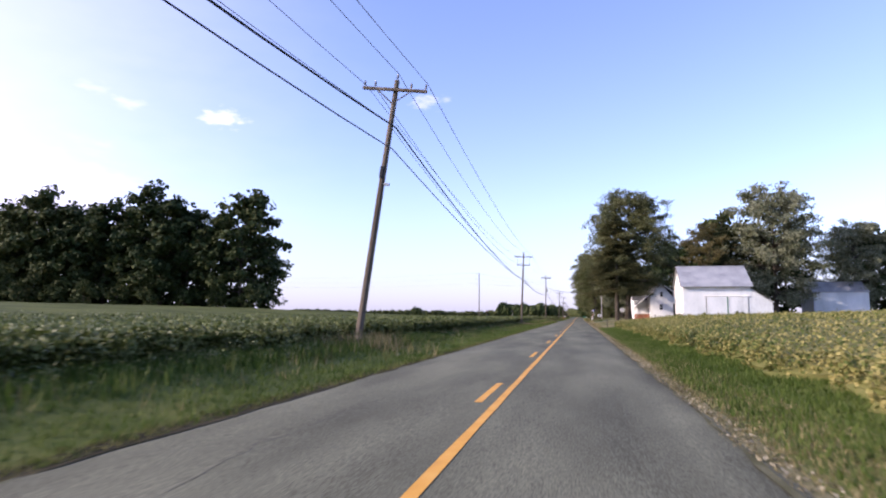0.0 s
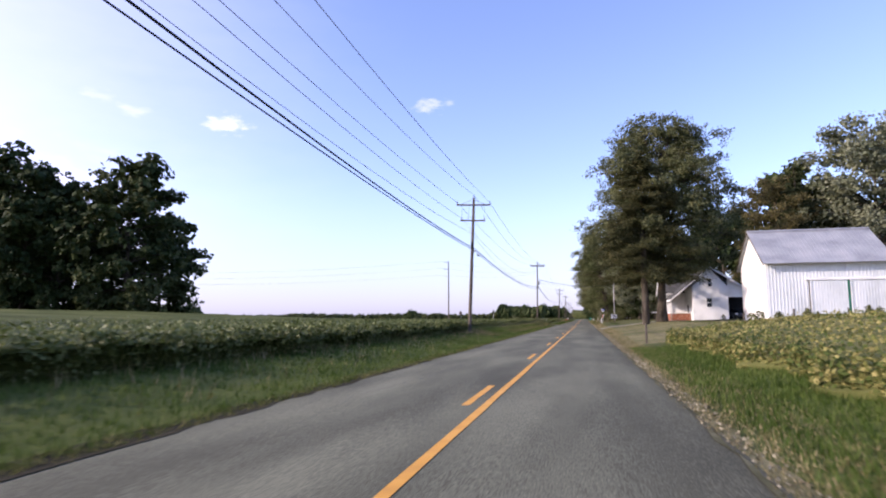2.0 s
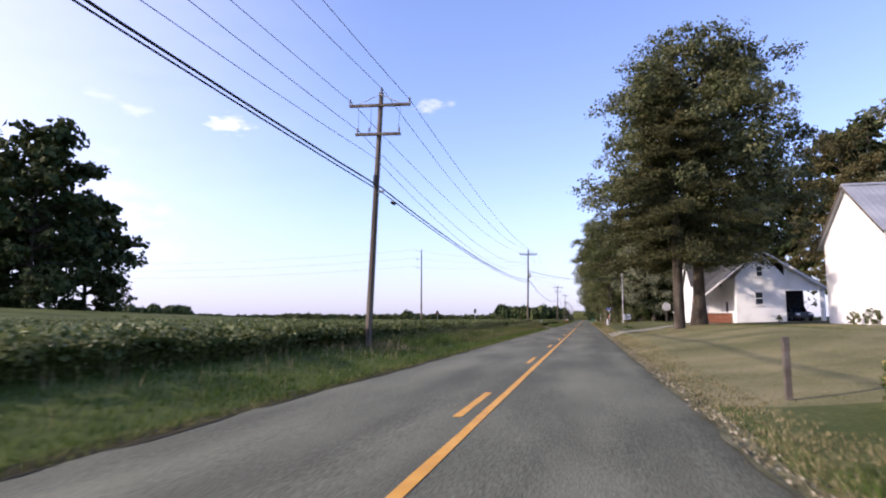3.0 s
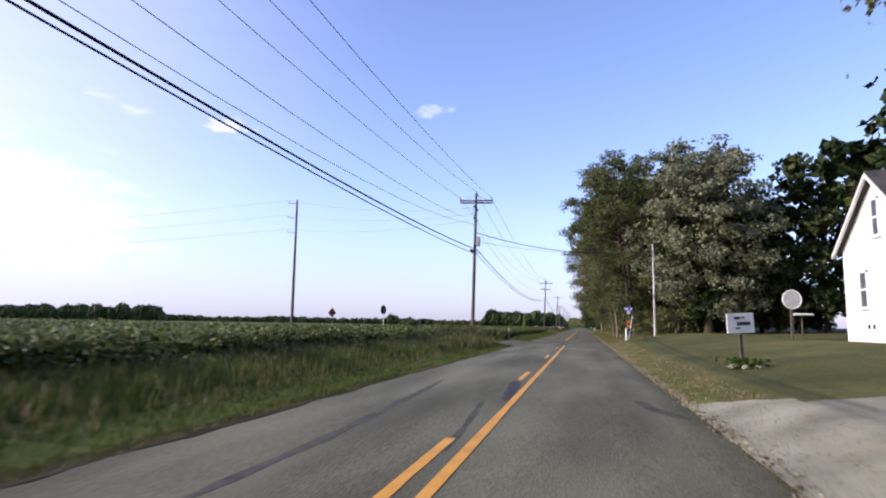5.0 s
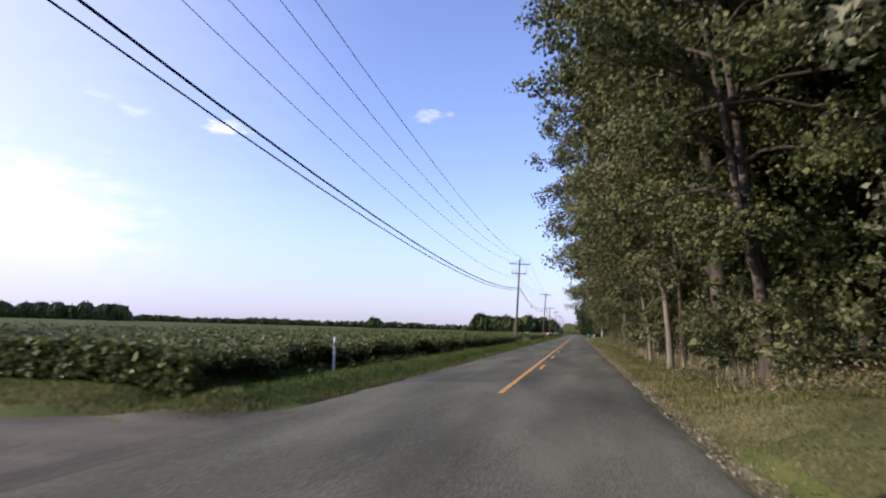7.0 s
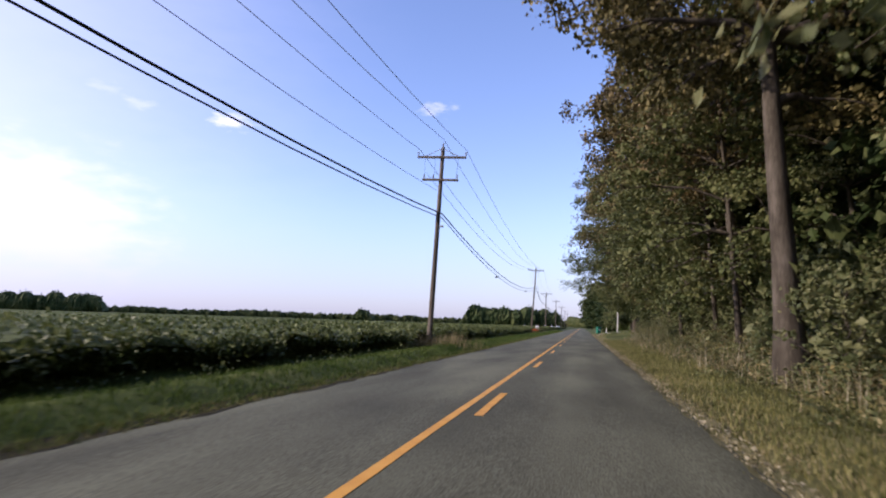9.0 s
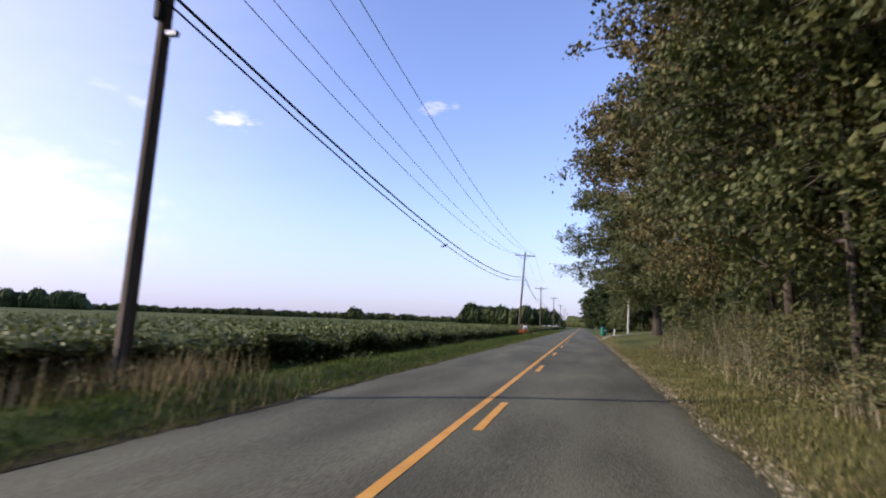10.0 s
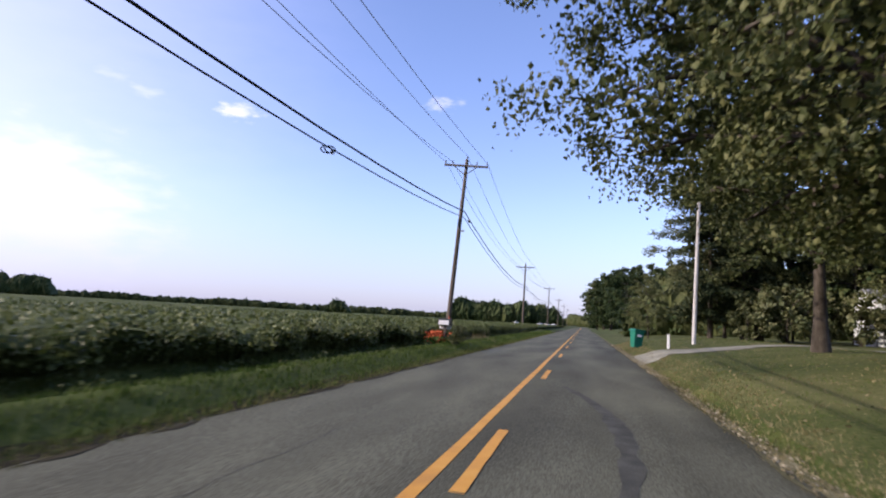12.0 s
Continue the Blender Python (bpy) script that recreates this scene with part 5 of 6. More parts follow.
def build_side_road():
    xs = -np.concatenate([[3.3, 3.5, 3.8], np.arange(4.2, 40, .8), np.geomspace(41, 400, 30)])
    mid = np.interp(-xs, [3, 6, 10, 30, 120, 400], [175.2, 175.2, 175.6, 178, 188, 220])
    half = np.interp(-xs, [3, 4.2, 6, 8, 12], [7.4, 6.0, 4.7, 3.7, 3.1])
    k = np.linspace(-1, 1, 11)
    rs = np.random.RandomState(3)
    X = np.repeat(xs[:, None], 11, 1)
    Y = mid[:, None] + half[:, None] * k[None, :] + (np.abs(k[None, :]) == 1) * rs.uniform(-.1, .1, (len(xs), 1))
    Z = ground_z(X, Y) + .02 + .02 * (1 - k[None, :] ** 2)
    Z = np.where(X > -3.55, -.0155 * np.abs(X) + .004, Z)
    i = np.arange((len(xs) - 1) * 10)
    a = (i // 10) * 11 + i % 10
    return link("side_road", mesh_np("side_road", np.stack([X.ravel(), Y.ravel(), Z.ravel()], 1), np.stack([a, a + 1, a + 12, a + 11], 1)), "sideroad")


side = build_side_road()
tagged(side, "narrow worn side road joining at the junction", "road", kind="structure")
drv = ribbon("driveway", [(3.42, 129.9), (5.2, 129.9), (9, 132.5), (15, 137.6), (24, 139.2)], [11.5, 7.0, 3.8, 3.2, 3.4], "gravel", .03, rag=.2, cols=9)
tagged(drv, "pale gravel driveway to the farmhouse", "driveway", kind="structure")
drv2 = ribbon("driveway", [(3.42, 321.6), (5.2, 321.6), (9, 323.4), (20, 327), (34, 329)], [7.5, 4.0, 2.5, 2.4, 2.4], "gravel", .03, rag=.2, cols=9)
tagged(drv2, "pale gravel driveway across the yard", "driveway", kind="structure")
for y0, y1, w in ((-60, 124, .34), (136, 317, .34), (327, 440, .34)):
    sh = ribbon("shoulder", [(ROAD_R + w / 2 - .1, y0), (ROAD_R + w / 2 - .1, y1)], w, "shoulder", .02, rag=.07, cols=4, seed=int(abs(y0)))
    tagged(sh, "strip of dry grit and dead grass along the road", "shoulder", kind="structure")
for y0, y1 in ((-60, 168), (183, 440)):
    sh = ribbon("shoulder", [(ROAD_L - .2, y0), (ROAD_L - .2, y1)], .46, "soil_edge", .012, rag=.1, cols=5, seed=int(abs(y0)) + 5)
    tagged(sh, "dark earthy edge of the road", "shoulder", kind="structure")


def crack(pts, w, seed, material="patch", name="crack"):
    rng = np.random.RandomState(seed)
    c = np.array(pts, dtype=float)
    n = max(8, int(np.linalg.norm(np.diff(c, axis=0), axis=1).sum() / .35))
    u, t = np.linspace(0, 1, n), np.linspace(0, 1, len(c))
    x = np.interp(u, t, c[:, 0]) + (rng.normal(0, .04, n) if w < .1 else 0)
    y = np.interp(u, t, c[:, 1])
    d = np.gradient(np.stack([x, y], 1), axis=0)
    d /= np.linalg.norm(d, axis=1)[:, None] + 1e-9
    ww = w * rng.uniform(.5, 1.2, n) * np.sin(np.pi * np.clip(u * .96 + .02, 0, 1)) ** .4 / 2
    a = np.stack([x - d[:, 1] * ww, y + d[:, 0] * ww], 1)
    b = np.stack([x + d[:, 1] * ww, y - d[:, 0] * ww], 1)
    v = np.concatenate([a, b])
    z = np.interp(np.abs(v[:, 0]), [0, 1.8, 3.5], [0, -.02, -.052]) + .003
    i = np.arange(n - 1)
    f = np.stack([i, i + 1, i + 1 + n, i + n], 1)
    return link(name, mesh_np(name, np.column_stack([v, z]), f), material, road)


M["wear"] = surf("tyre_mark", [(.042, .042, .034), (.068, .068, .054), (.1, .1, .08)], 3, 0.8, 0.2, fine=50)
rngc = np.random.RandomState(77)
for k in range(34):
    y = -5 + k * 12.3 + rngc.uniform(-4, 4)
    x = rngc.uniform(-3.2, -.6)
    crack([(x, y), (x + rngc.uniform(-.5, .5), y + rngc.uniform(1.5, 4)), (x + rngc.uniform(-.8, .8), y + rngc.uniform(4, 7))], .009, 100 + k)
for k in range(16):
    y = 4 + k * 19 + rngc.uniform(-5, 5)
    x = rngc.choice([-3.2, -2.9, -2.6])
    crack([(x, y), (x + rngc.uniform(.8, 1.6), y + rngc.uniform(-.4, .8)), (x + rngc.uniform(2, 2.8), y + rngc.uniform(-.8, .8))], .009, 200 + k)
crack([(-2.6, 60), (-2.1, 64), (-1.9, 70), (-1.5, 77)], .02, 301)
crack([(-1.2, 141), (-1.35, 144), (-1.5, 147.5), (-1.58, 152), (-1.66, 160)], .07, 302, "wear", "tyre_mark")
crack([(-1.71, 126.5), (-1.72, 130), (-1.95, 135), (-2.14, 138.2)], .24, 303, "wear", "tyre_mark")
crack([(-.06, 129.2), (-.2, 131.5), (-.4, 134.2)], .12, 307, "wear", "tyre_mark")
# short dark blots laid flat on the road near the drive
crack([(.02, 134.2), (-.08, 136.4), (-.22, 138.6)], .36, 308, "patch", "dark_patch")
crack([(1.0, 292.3), (1.42, 295.5), (1.68, 298), (1.72, 300), (1.58, 302), (1.25, 304), (.75, 306)], .3, 304, "wear", "tyre_mark")
crack([(2.55, 135.4), (2.75, 134.0), (3.2, 133.0)], .34, 306, "wear", "dark_patch")


# ---- roadside things ----
def post(name, label, category, x, y, h, r, material, r1=None, tilt=(0, 0), n=10, square=False):
    t = thing(name, label, category, at=(x, y, gz(x, y)))
    t.rotation_euler = (radians(tilt[1]), radians(tilt[0]), 0)
    bm = boxed(-r, -r, -.3, r, r, h, bevel=r * .2) if square else rodded((0, 0, -.3), (0, 0, h), r, r1 if r1 else r, n=n)
    part("shaft", bm, material, t)
    return t


wp = post("service_pole", "slim bleached wooden service pole at the corner", "utility pole", 7.75, 179.4, 8.2, .105, "whitewood", .075)
part("meter_pipe", rodded((0, -.15, 0), (0, -.13, 7.0), .03, n=6), "metal", wp, "grey conduit")
cable("service_drop", [(-7.25, 171.9, 9.15), (7.75, 179.4, 8.3)], .03, "cable", "black service cable crossing the road", .85, "overhead lines")
cable("service_drop", [(-7.25, 171.9, 8.4), (7.75, 179.4, 8.1)], .012, "wire", "thin service wire crossing the road", .5, "overhead lines")
cable("service_drop", [(7.75, 179.4, 8.25), (20, 186, 8.6)], .03, "cable", "black service cable running into the trees", .4, "overhead lines")
sp = thing("side_pole", "wooden utility pole with short side arms by the side road", "utility pole", at=(-26.8, 178.7, gz(-26.8, 178.7)))
part("pole", rodded((0, 0, -.4), (0, 0, 13.9), .16, .1, n=12), "wood", sp)
for z in (13.6, 12.1, 10.6):
    a = part("side_arm", rodded((0, 0, z - .05), (-.95, 0, z), .03, n=6), "darkwood", sp)
    insulator(a, -.9, z)
for k, z in enumerate((13.85, 12.35, 10.85)):
    cable("side_line", [(-7.3, 171.9, 11.2 - .5 * k), (-27.7, 178.7, z), (-95, 188, z - .5)], .012, "wire", "thin power line along the side road", .6, "overhead lines")


def plate_sign(name, label, x, y, h, sides, size, face, back, turn, post_m="metal", edge=0):
    t = thing(name, label, "road sign", at=(x, y, gz(x, y)))
    t.rotation_euler = (0, 0, turn)
    part("post", boxed(-.03, -.03, -.3, .03, .03, h + size * .4, bevel=.006), post_m, t)
    bm = bmesh.new()
    bmesh.ops.create_cone(bm, cap_ends=True, segments=sides, radius1=size, radius2=size, depth=.012, matrix=Matrix.Translation((0, .045, h)) @ Matrix.Rotation(math.pi / 2, 4, "X") @ Matrix.Rotation(edge, 4, "Z"))
    p = part("plate", bm, back, t, "bare metal sign back")
    bm = bmesh.new()
    bmesh.ops.create_cone(bm, cap_ends=True, segments=sides, radius1=size * .97, radius2=size * .97, depth=.004, matrix=Matrix.Translation((0, .055, h)) @ Matrix.Rotation(math.pi / 2, 4, "X") @ Matrix.Rotation(edge, 4, "Z"))
    part("face", bm, face, p)
    return t


plate_sign("stop_sign", "octagonal stop sign seen from its dull back", -16.9, 177.8, 2.8, 8, .46, "stopred", "signback", radians(72), edge=math.pi / 8)
plate_sign("warning_sign", "diamond warning sign on a post in the field edge", -25.6, 186.0, 2.42, 4, .55, "orange", "rust", radians(60), edge=0)
mk = post("marker_post", "white plastic marker post beside the side road", "marker post", -6.6, 191.6, 1.2, .05, "white")
part("band", rodded((0, 0, .85), (0, 0, 1.0), .053, n=10), "metal", mk)
cp = post("marker_post", "short thick white post at the corner, capped", "marker post", 5.0, 175.0, .95, .075, "white", tilt=(2, 0), n=14)
part("cap", rodded((0, 0, .95), (0, 0, 1.0), .08, .06, n=14), "white", cp)
part("mark_bar", boxed(-.03, -.082, .82, .02, -.07, .86), "ink", cp)
post("leaning_stake", "thin white stake leaning beside the white post", "stake", 5.2, 175.2, 1.95, .028, "white", .028, tilt=(10, 0))
ss = thing("street_sign", "blue street name sign on a thin post with an orange marker", "road sign", at=(5.4, 177.2, gz(5.4, 177.2)))
part("post", rodded((0, 0, -.3), (0, 0, 2.6), .024, n=8), "darkwood", ss)
bl = part("name_plate", boxed(-.36, -.012, 2.44, .34, .012, 2.7, bevel=.012), "blue", ss, "blue name plate with a white border")
for x0, z0, x1, z1 in ((-.35, 2.45, .33, 2.462), (-.35, 2.678, .33, 2.69), (-.35, 2.462, -.338, 2.678), (.318, 2.462, .33, 2.678)):
    part("border", boxed(x0, -.016, z0, x1, -.0125, z1), "sheet", bl)
for a, b, z0, z1 in ((-.26, -.15, 2.5, 2.64), (-.1, .0, 2.57, 2.63), (.14, .25, 2.51, 2.62)):
    part("lettering_bar", boxed(a, -.017, z0, b, -.0125, z1), "sheet", bl)
part("cross_plate", boxed(-.012, -.34, 2.16, .012, .34, 2.4, bevel=.01), "blue", ss, "second blue name plate seen edge on")
sp2 = part("small_plate", boxed(-.12, -.05, 2.14, .13, -.035, 2.41, bevel=.006), "sheet", ss, "small white plate")
for x0, x1, z0, z1 in ((-.07, .07, 2.33, 2.37), (-.05, .08, 2.2, 2.24)):
    part("lettering_bar", boxed(x0, -.055, z0, x1, -.051, z1), "metal", sp2)
om = part("object_marker", boxed(-.17, -.05, .98, .15, -.03, 1.54, bevel=.012), "orange", ss, "orange plate with a black symbol and border")
for x0, z0, x1, z1 in ((-.155, 1.0, .135, 1.012), (-.155, 1.508, .135, 1.52), (-.155, 1.012, -.143, 1.508), (.123, 1.012, .135, 1.508)):
    part("border", boxed(x0, -.055, z0, x1, -.0505, z1), "ink", om)
part("symbol", prism([(-.11, 1.12), (-.08, 1.08), (-.04, 1.16), (.02, 1.16), (.06, 1.08), (.09, 1.12), (.06, 1.2), (.07, 1.26), (.06, 1.33), (.09, 1.42), (.06, 1.46), (.02, 1.37), (-.04, 1.37), (-.08, 1.46), (-.11, 1.42), (-.08, 1.33), (-.09, 1.26), (-.08, 1.2)], 1, -.056, -.051), "ink", om, "black symbol")

sb = thing("lawn_sign", "white lawn sign with dark lettering on a wooden stake in flowers", "sign", at=(6.0, 141.4, gz(6.0, 141.4)))
sb.rotation_euler = (0, radians(-3), radians(22))
part("stake", boxed(-.05, .03, -.3, .05, .1, 1.0, bevel=.008), "darkwood", sb)
bd = part("board", boxed(-.43, -.02, .98, .43, .02, 1.55, bevel=.01), "sheet", sb, "white sign board")
for x0, x1, z0, z1 in ((-.2, -.02, 1.38, 1.45), (.02, .12, 1.4, 1.44), (-.12, .3, 1.2, 1.3), (-.18, -.02, 1.1, 1.15)):
    part("lettering_bar", boxed(x0, -.026, z0, x1, -.021, z1), "ink", bd)
fl = thing("flower_patch", "small bed of leaves and stones below the lawn sign", "flowers", at=(6.0, 141.2, gz(6.0, 141.2)))
rq = np.random.RandomState(9)
v, f = leaf_cards(rq, np.stack([rq.normal(0, .28, 260), rq.normal(0, .22, 260), rq.uniform(.02, .28, 260)], 1), .13)
link("leaves", mesh_np("leaves", v, f), "grass", fl)
for k in range(7):
    bm = bmesh.new()
    bmesh.ops.create_icosphere(bm, subdivisions=1, radius=.12, matrix=Matrix.LocRotScale((math.cos(k * .9) * .42, math.sin(k * .9) * .34, .04), None, (1, .8, .7)))
    part("stone", bm, "gravel", fl)

dd = thing("yard_disc", "round pale disc sign on a wooden post on the lawn", "sign", at=(11.75, 156.0, gz(11.75, 156)))
dd.rotation_euler = (0, 0, radians(10))
part("post", boxed(-.06, .02, -.3, .06, .12, 2.0, bevel=.008), "darkwood", dd)
bm = bmesh.new()
bmesh.ops.create_cone(bm, cap_ends=True, segments=32, radius1=.46, radius2=.46, depth=.05, matrix=Matrix.Translation((0, -.02, 2.0)) @ Matrix.Rotation(math.pi / 2, 4, "X"))
dk = part("disc", bm, "metal", dd, "pale grey disc")
bm = bmesh.new()
bmesh.ops.create_circle(bm, segments=32, radius=.6)
rim = bmesh.new()
for k in range(32):
    a, b = 2 * math.pi * k / 32, 2 * math.pi * (k + 1) / 32
    rod(rim, (math.cos(a) * .46, -.04, 2.0 + math.sin(a) * .46), (math.cos(b) * .46, -.04, 2.0 + math.sin(b) * .46), .03, n=5)
bm.free()
part("rim", rim, "white", dk, "white rim")
tb = thing("bird_table", "small white bird table on a post beside the house", "bird table", at=(13.6, 160.5, gz(13.6, 160.5)))
part("post", rodded((0, 0, -.2), (0, 0, 1.25), .05, n=8), "darkwood", tb)
part("tray", boxed(-.5, -.4, 1.25, .5, .4, 1.36, bevel=.03), "white", tb)

for x, y, h in ((5.12, 85.3, 1.1), (16.5, 98, 1.0), (23, 106, 1.0), (12, 93, .9)):
    post("fence_post", "dark weathered fence post at the field corner", "fence post", x, y, h, .055, "darkwood", square=True)


def wheelie_bin(x, y):
    t = thing("rubbish_bin", "green plastic wheeled rubbish bin by the drive", "bin", at=(x, y, gz(x, y)))
    t.rotation_euler = (0, radians(4), radians(25))
    bm = bmesh.new()
    bmesh.ops.create_cone(bm, cap_ends=True, segments=4, radius1=.36, radius2=.46, depth=1.0, matrix=Matrix.Translation((0, 0, .56)) @ Matrix.Rotation(math.pi / 4, 4, "Z"))
    bmesh.ops.bevel(bm, geom=bm.edges[:], offset=.03, segments=2, affect="EDGES")
    b = part("body", bm, "bin", t)
    part("lid", prism([(-.38, 1.06), (.38, 1.06), (.34, 1.14), (-.2, 1.2), (-.38, 1.14)], 1, -.36, .36), "bin", t)
    part("handle", rodded((.4, -.25, 1.04), (.4, .25, 1.04), .02, n=6), "bin", t)
    part("label", boxed(-.16, -.375, .72, .12, -.352, .86), "sheet", b, "pale sticker")
    for s in (-1, 1):
        part("wheel", rodded((.28, s * .28 - .03, .1), (.28, s * .28 + .03, .1), .11, n=12), "rubber", t)
    return t


wheelie_bin(4.35, 331.5)
post("marker_post", "small white post at the mouth of the drive", "marker post", 5.5, 325.5, .75, .06, "white", square=True)
gp = post("yard_pole", "tall slim pale pole standing in the yard", "utility pole", 7.5, 330.2, 8.6, .12, "whitewood", .09, tilt=(1.5, 0))
mb = thing("mailbox", "black mailbox with a white panel in a clump of orange flowers", "mailbox", at=(-5.35, 320.3, gz(-5.35, 320.3)))
part("post", boxed(-.06, -.06, -.3, .06, .06, .95, bevel=.01), "darkwood", mb)
bm = prism([(-.16, 0), (.16, 0), (.16, .2), (.11, .3), (0, .34), (-.11, .3), (-.16, .2)], 0, -.34, .3)
bmesh.ops.translate(bm, vec=(0, 0, .95), verts=bm.verts[:])
bx = part("box", bm, "ink", mb, "black rounded mailbox")
part("front_panel", boxed(-.3, -.18, .98, .2, -.163, 1.2, bevel=.01), "sheet", bx, "white panel")
part("number_bar", boxed(-.1, -.168, 1.05, .12, -.161, 1.12), "ink", bx)
part("flag", boxed(.1, .16, 1.1, .14, .17, 1.4), "red", mb)
part("paper_tube", rodded((-.3, .1, .85), (.25, .1, .85), .09, n=10), "white", mb)
fb = thing("flower_clump", "clump of orange flowers and weeds round the mailbox", "flowers", at=(-5.45, 320.3, gz(-5.45, 320.3)))
v, f = leaf_cards(rq, np.stack([rq.normal(-.1, .45, 500), rq.normal(0, .7, 500), rq.uniform(.05, .45, 500)], 1), .16)
link("leaves", mesh_np("leaves", v, f), "grass", fb)
v, f = leaf_cards(rq, np.stack([rq.normal(-.25, .24, 420), rq.normal(-.1, .25, 420), rq.uniform(.1, .72, 420)], 1), .1, aspect=.9)
tagged(link("blooms", mesh_np("blooms", v, f), "red", fb), "orange blooms", kind="stuff")


tree("shrub", -4.6, 319.3, "low weedy mound beside the mailbox", 1.0, .27, "bush", "", "bush")
tree("shrub", -4.9, 322.0, "low weedy mound beside the mailbox", 2.0, .25, "bush", "", "bush")
for x, y in ((-36, 640), (-20, 600), (-16.5, 601), (-13.2, 602)):
    build_car(x, y, radians(75), "white", "pale car parked beside the far road")


# ---- crops, grass and weeds ----
def canopy(name, label, x0, x1, y0, y1, h, material, seed, near_left, hollow=2.6):
    """The closed leaf surface of a crop: a bumpy sheet with a steep side to the road and at its ends."""
    rng = np.random.RandomState(seed)
    w = abs(x1 - x0)
    # near_left: road side cut back under a lip, a hollow shaped to hold shade
    ds = np.concatenate([[hollow, hollow - .1, .36, .28, .34, .46], np.arange(.8, min(w, 30), .6), np.geomspace(31, w, 12) if w > 31 else [w]])
    ys = np.concatenate([[y0 + .6, y0 + .5, y0, y0 + .1], np.arange(y0 + .6, y1 - .5, .7), [y1 - .1, y1, y1 - .5, y1 - .6]])
    if not near_left:
        ds[:6] = [0, .04, .1, .2, .35, .6]
    D, Y = np.meshgrid(ds, ys)
    sgn = 1 if x1 > x0 else -1
    edge = .25 * np.sin(Y * .9) + .2 * np.sin(Y * 2.3 + 1) + rng.uniform(-.15, .15, Y.shape)
    X = x0 + sgn * (D + edge * np.exp(-D / 1.5))
    Z = ground_z(X, Y)
    up = np.ones(D.shape) * h
    for k, v in enumerate((0, .84, .87, .92, .97) if near_left else (0, .35, .5, .7, .92)):
        up[:, k] = h * v
    for k, v in ((0, 0), (1, .35), (2, .6), (-1, 0), (-2, .35), (-3, .6)):
        up[k] = np.minimum(up[k], h * v)
    Z = Z + up * (1 + rng.uniform(-.13, .13, Z.shape) + .08 * np.sin(X * 2.5) * np.sin(Y * .8)) - .05
    nx, ny = len(ds), len(ys)
    i = np.arange((ny - 1) * (nx - 1))
    a = (i // (nx - 1)) * nx + i % (nx - 1)
    f = np.stack([a, a + 1, a + nx + 1, a + nx], 1)
    return tagged(link(name, mesh_np(name, np.stack([X.ravel(), Y.ravel(), Z.ravel()], 1), f), material), label, "crop", kind="stuff")


def crop_leaves(name, label, x0, depth, y0, y1, h, count, leaf, material, seed, sgn, power=2.6, low=.7):
    rng = np.random.RandomState(seed)
    n_side = count // (5 if low > .5 else 3)
    d = depth * rng.uniform(0, 1, count) ** power
    d[:n_side] = rng.uniform(-.04, .3, n_side)
    y = rng.uniform(y0, y1, count)
    x = x0 + sgn * (d + (.25 * np.sin(y * .9) + .2 * np.sin(y * 2.3 + 1)) * np.exp(-d / 1.5))
    z = ground_z(x, y) + h * (1 + .08 * np.sin(x * 2.5) * np.sin(y * .8)) + rng.normal(.02, .1, count)
    z[:n_side] = ground_z(x[:n_side], y[:n_side]) + h * rng.uniform(low, 1.08, n_side)
    v, f = leaf_cards(rng, np.stack([x, y, z], 1), leaf, aspect=.85)
    return tagged(link(name, mesh_np(name, v, f), material), label, "crop", kind="stuff")


def blades(name, label, xy, height, material, seed, width=.018, per=4, spread=.09, keep_z=None):
    """Tufts of grass: leaning tapered blades, all in one mesh."""
    rng = np.random.RandomState(seed)
    n = len(xy) * per
    base = np.repeat(xy, per, 0) + rng.normal(0, spread, (n, 2))
    hh = np.repeat(np.broadcast_to(height, len(xy)), per) * rng.uniform(.55, 1.2, n)
    z = ground_z(base[:, 0], base[:, 1]) - .02
    a = rng.uniform(0, 6.28, n)
    b = rng.uniform(.1, .55, n)
    dx, dy = np.cos(a), np.sin(a)
    w = width * rng.uniform(.9, 1.8, n)
    p0 = np.stack([base[:, 0] - dy * w, base[:, 1] + dx * w, z], 1)
    p1 = np.stack([base[:, 0] + dy * w, base[:, 1] - dx * w, z], 1)
    p4 = np.stack([base[:, 0] + dx * hh * b, base[:, 1] + dy * hh * b, z + hh], 1)
    v = np.stack([p0, p1, p4], 1).reshape(-1, 3)
    f = np.arange(n * 3).reshape(-1, 3)
    return tagged(link(name, mesh_np(name, v, f), material), label, "grass", kind="stuff")


def spots(seed, n, x0, x1, y0, y1, power=1.0):
    rng = np.random.RandomState(seed)
    return np.stack([x0 + (x1 - x0) * rng.uniform(0, 1, n) ** power, rng.uniform(y0, y1, n)], 1)


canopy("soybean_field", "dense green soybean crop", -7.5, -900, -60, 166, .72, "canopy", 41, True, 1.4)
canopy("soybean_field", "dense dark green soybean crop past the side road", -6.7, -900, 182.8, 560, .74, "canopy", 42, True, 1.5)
canopy("ripening_field", "yellowing soybean crop beside the barn", 6.2, 75, -60, 84, .48, "canopy_y", 43, False)
crop_leaves("soybean_leaves", "green soybean leaves at the field edge", -7.6, 28, -5, 166, .84, 60000, .12, "bean", 44, -1, low=.5)
crop_leaves("soybean_leaves", "green soybean leaves at the field edge", -6.7, 28, 183, 400, .86, 66000, .115, "bean", 45, -1, low=.52)


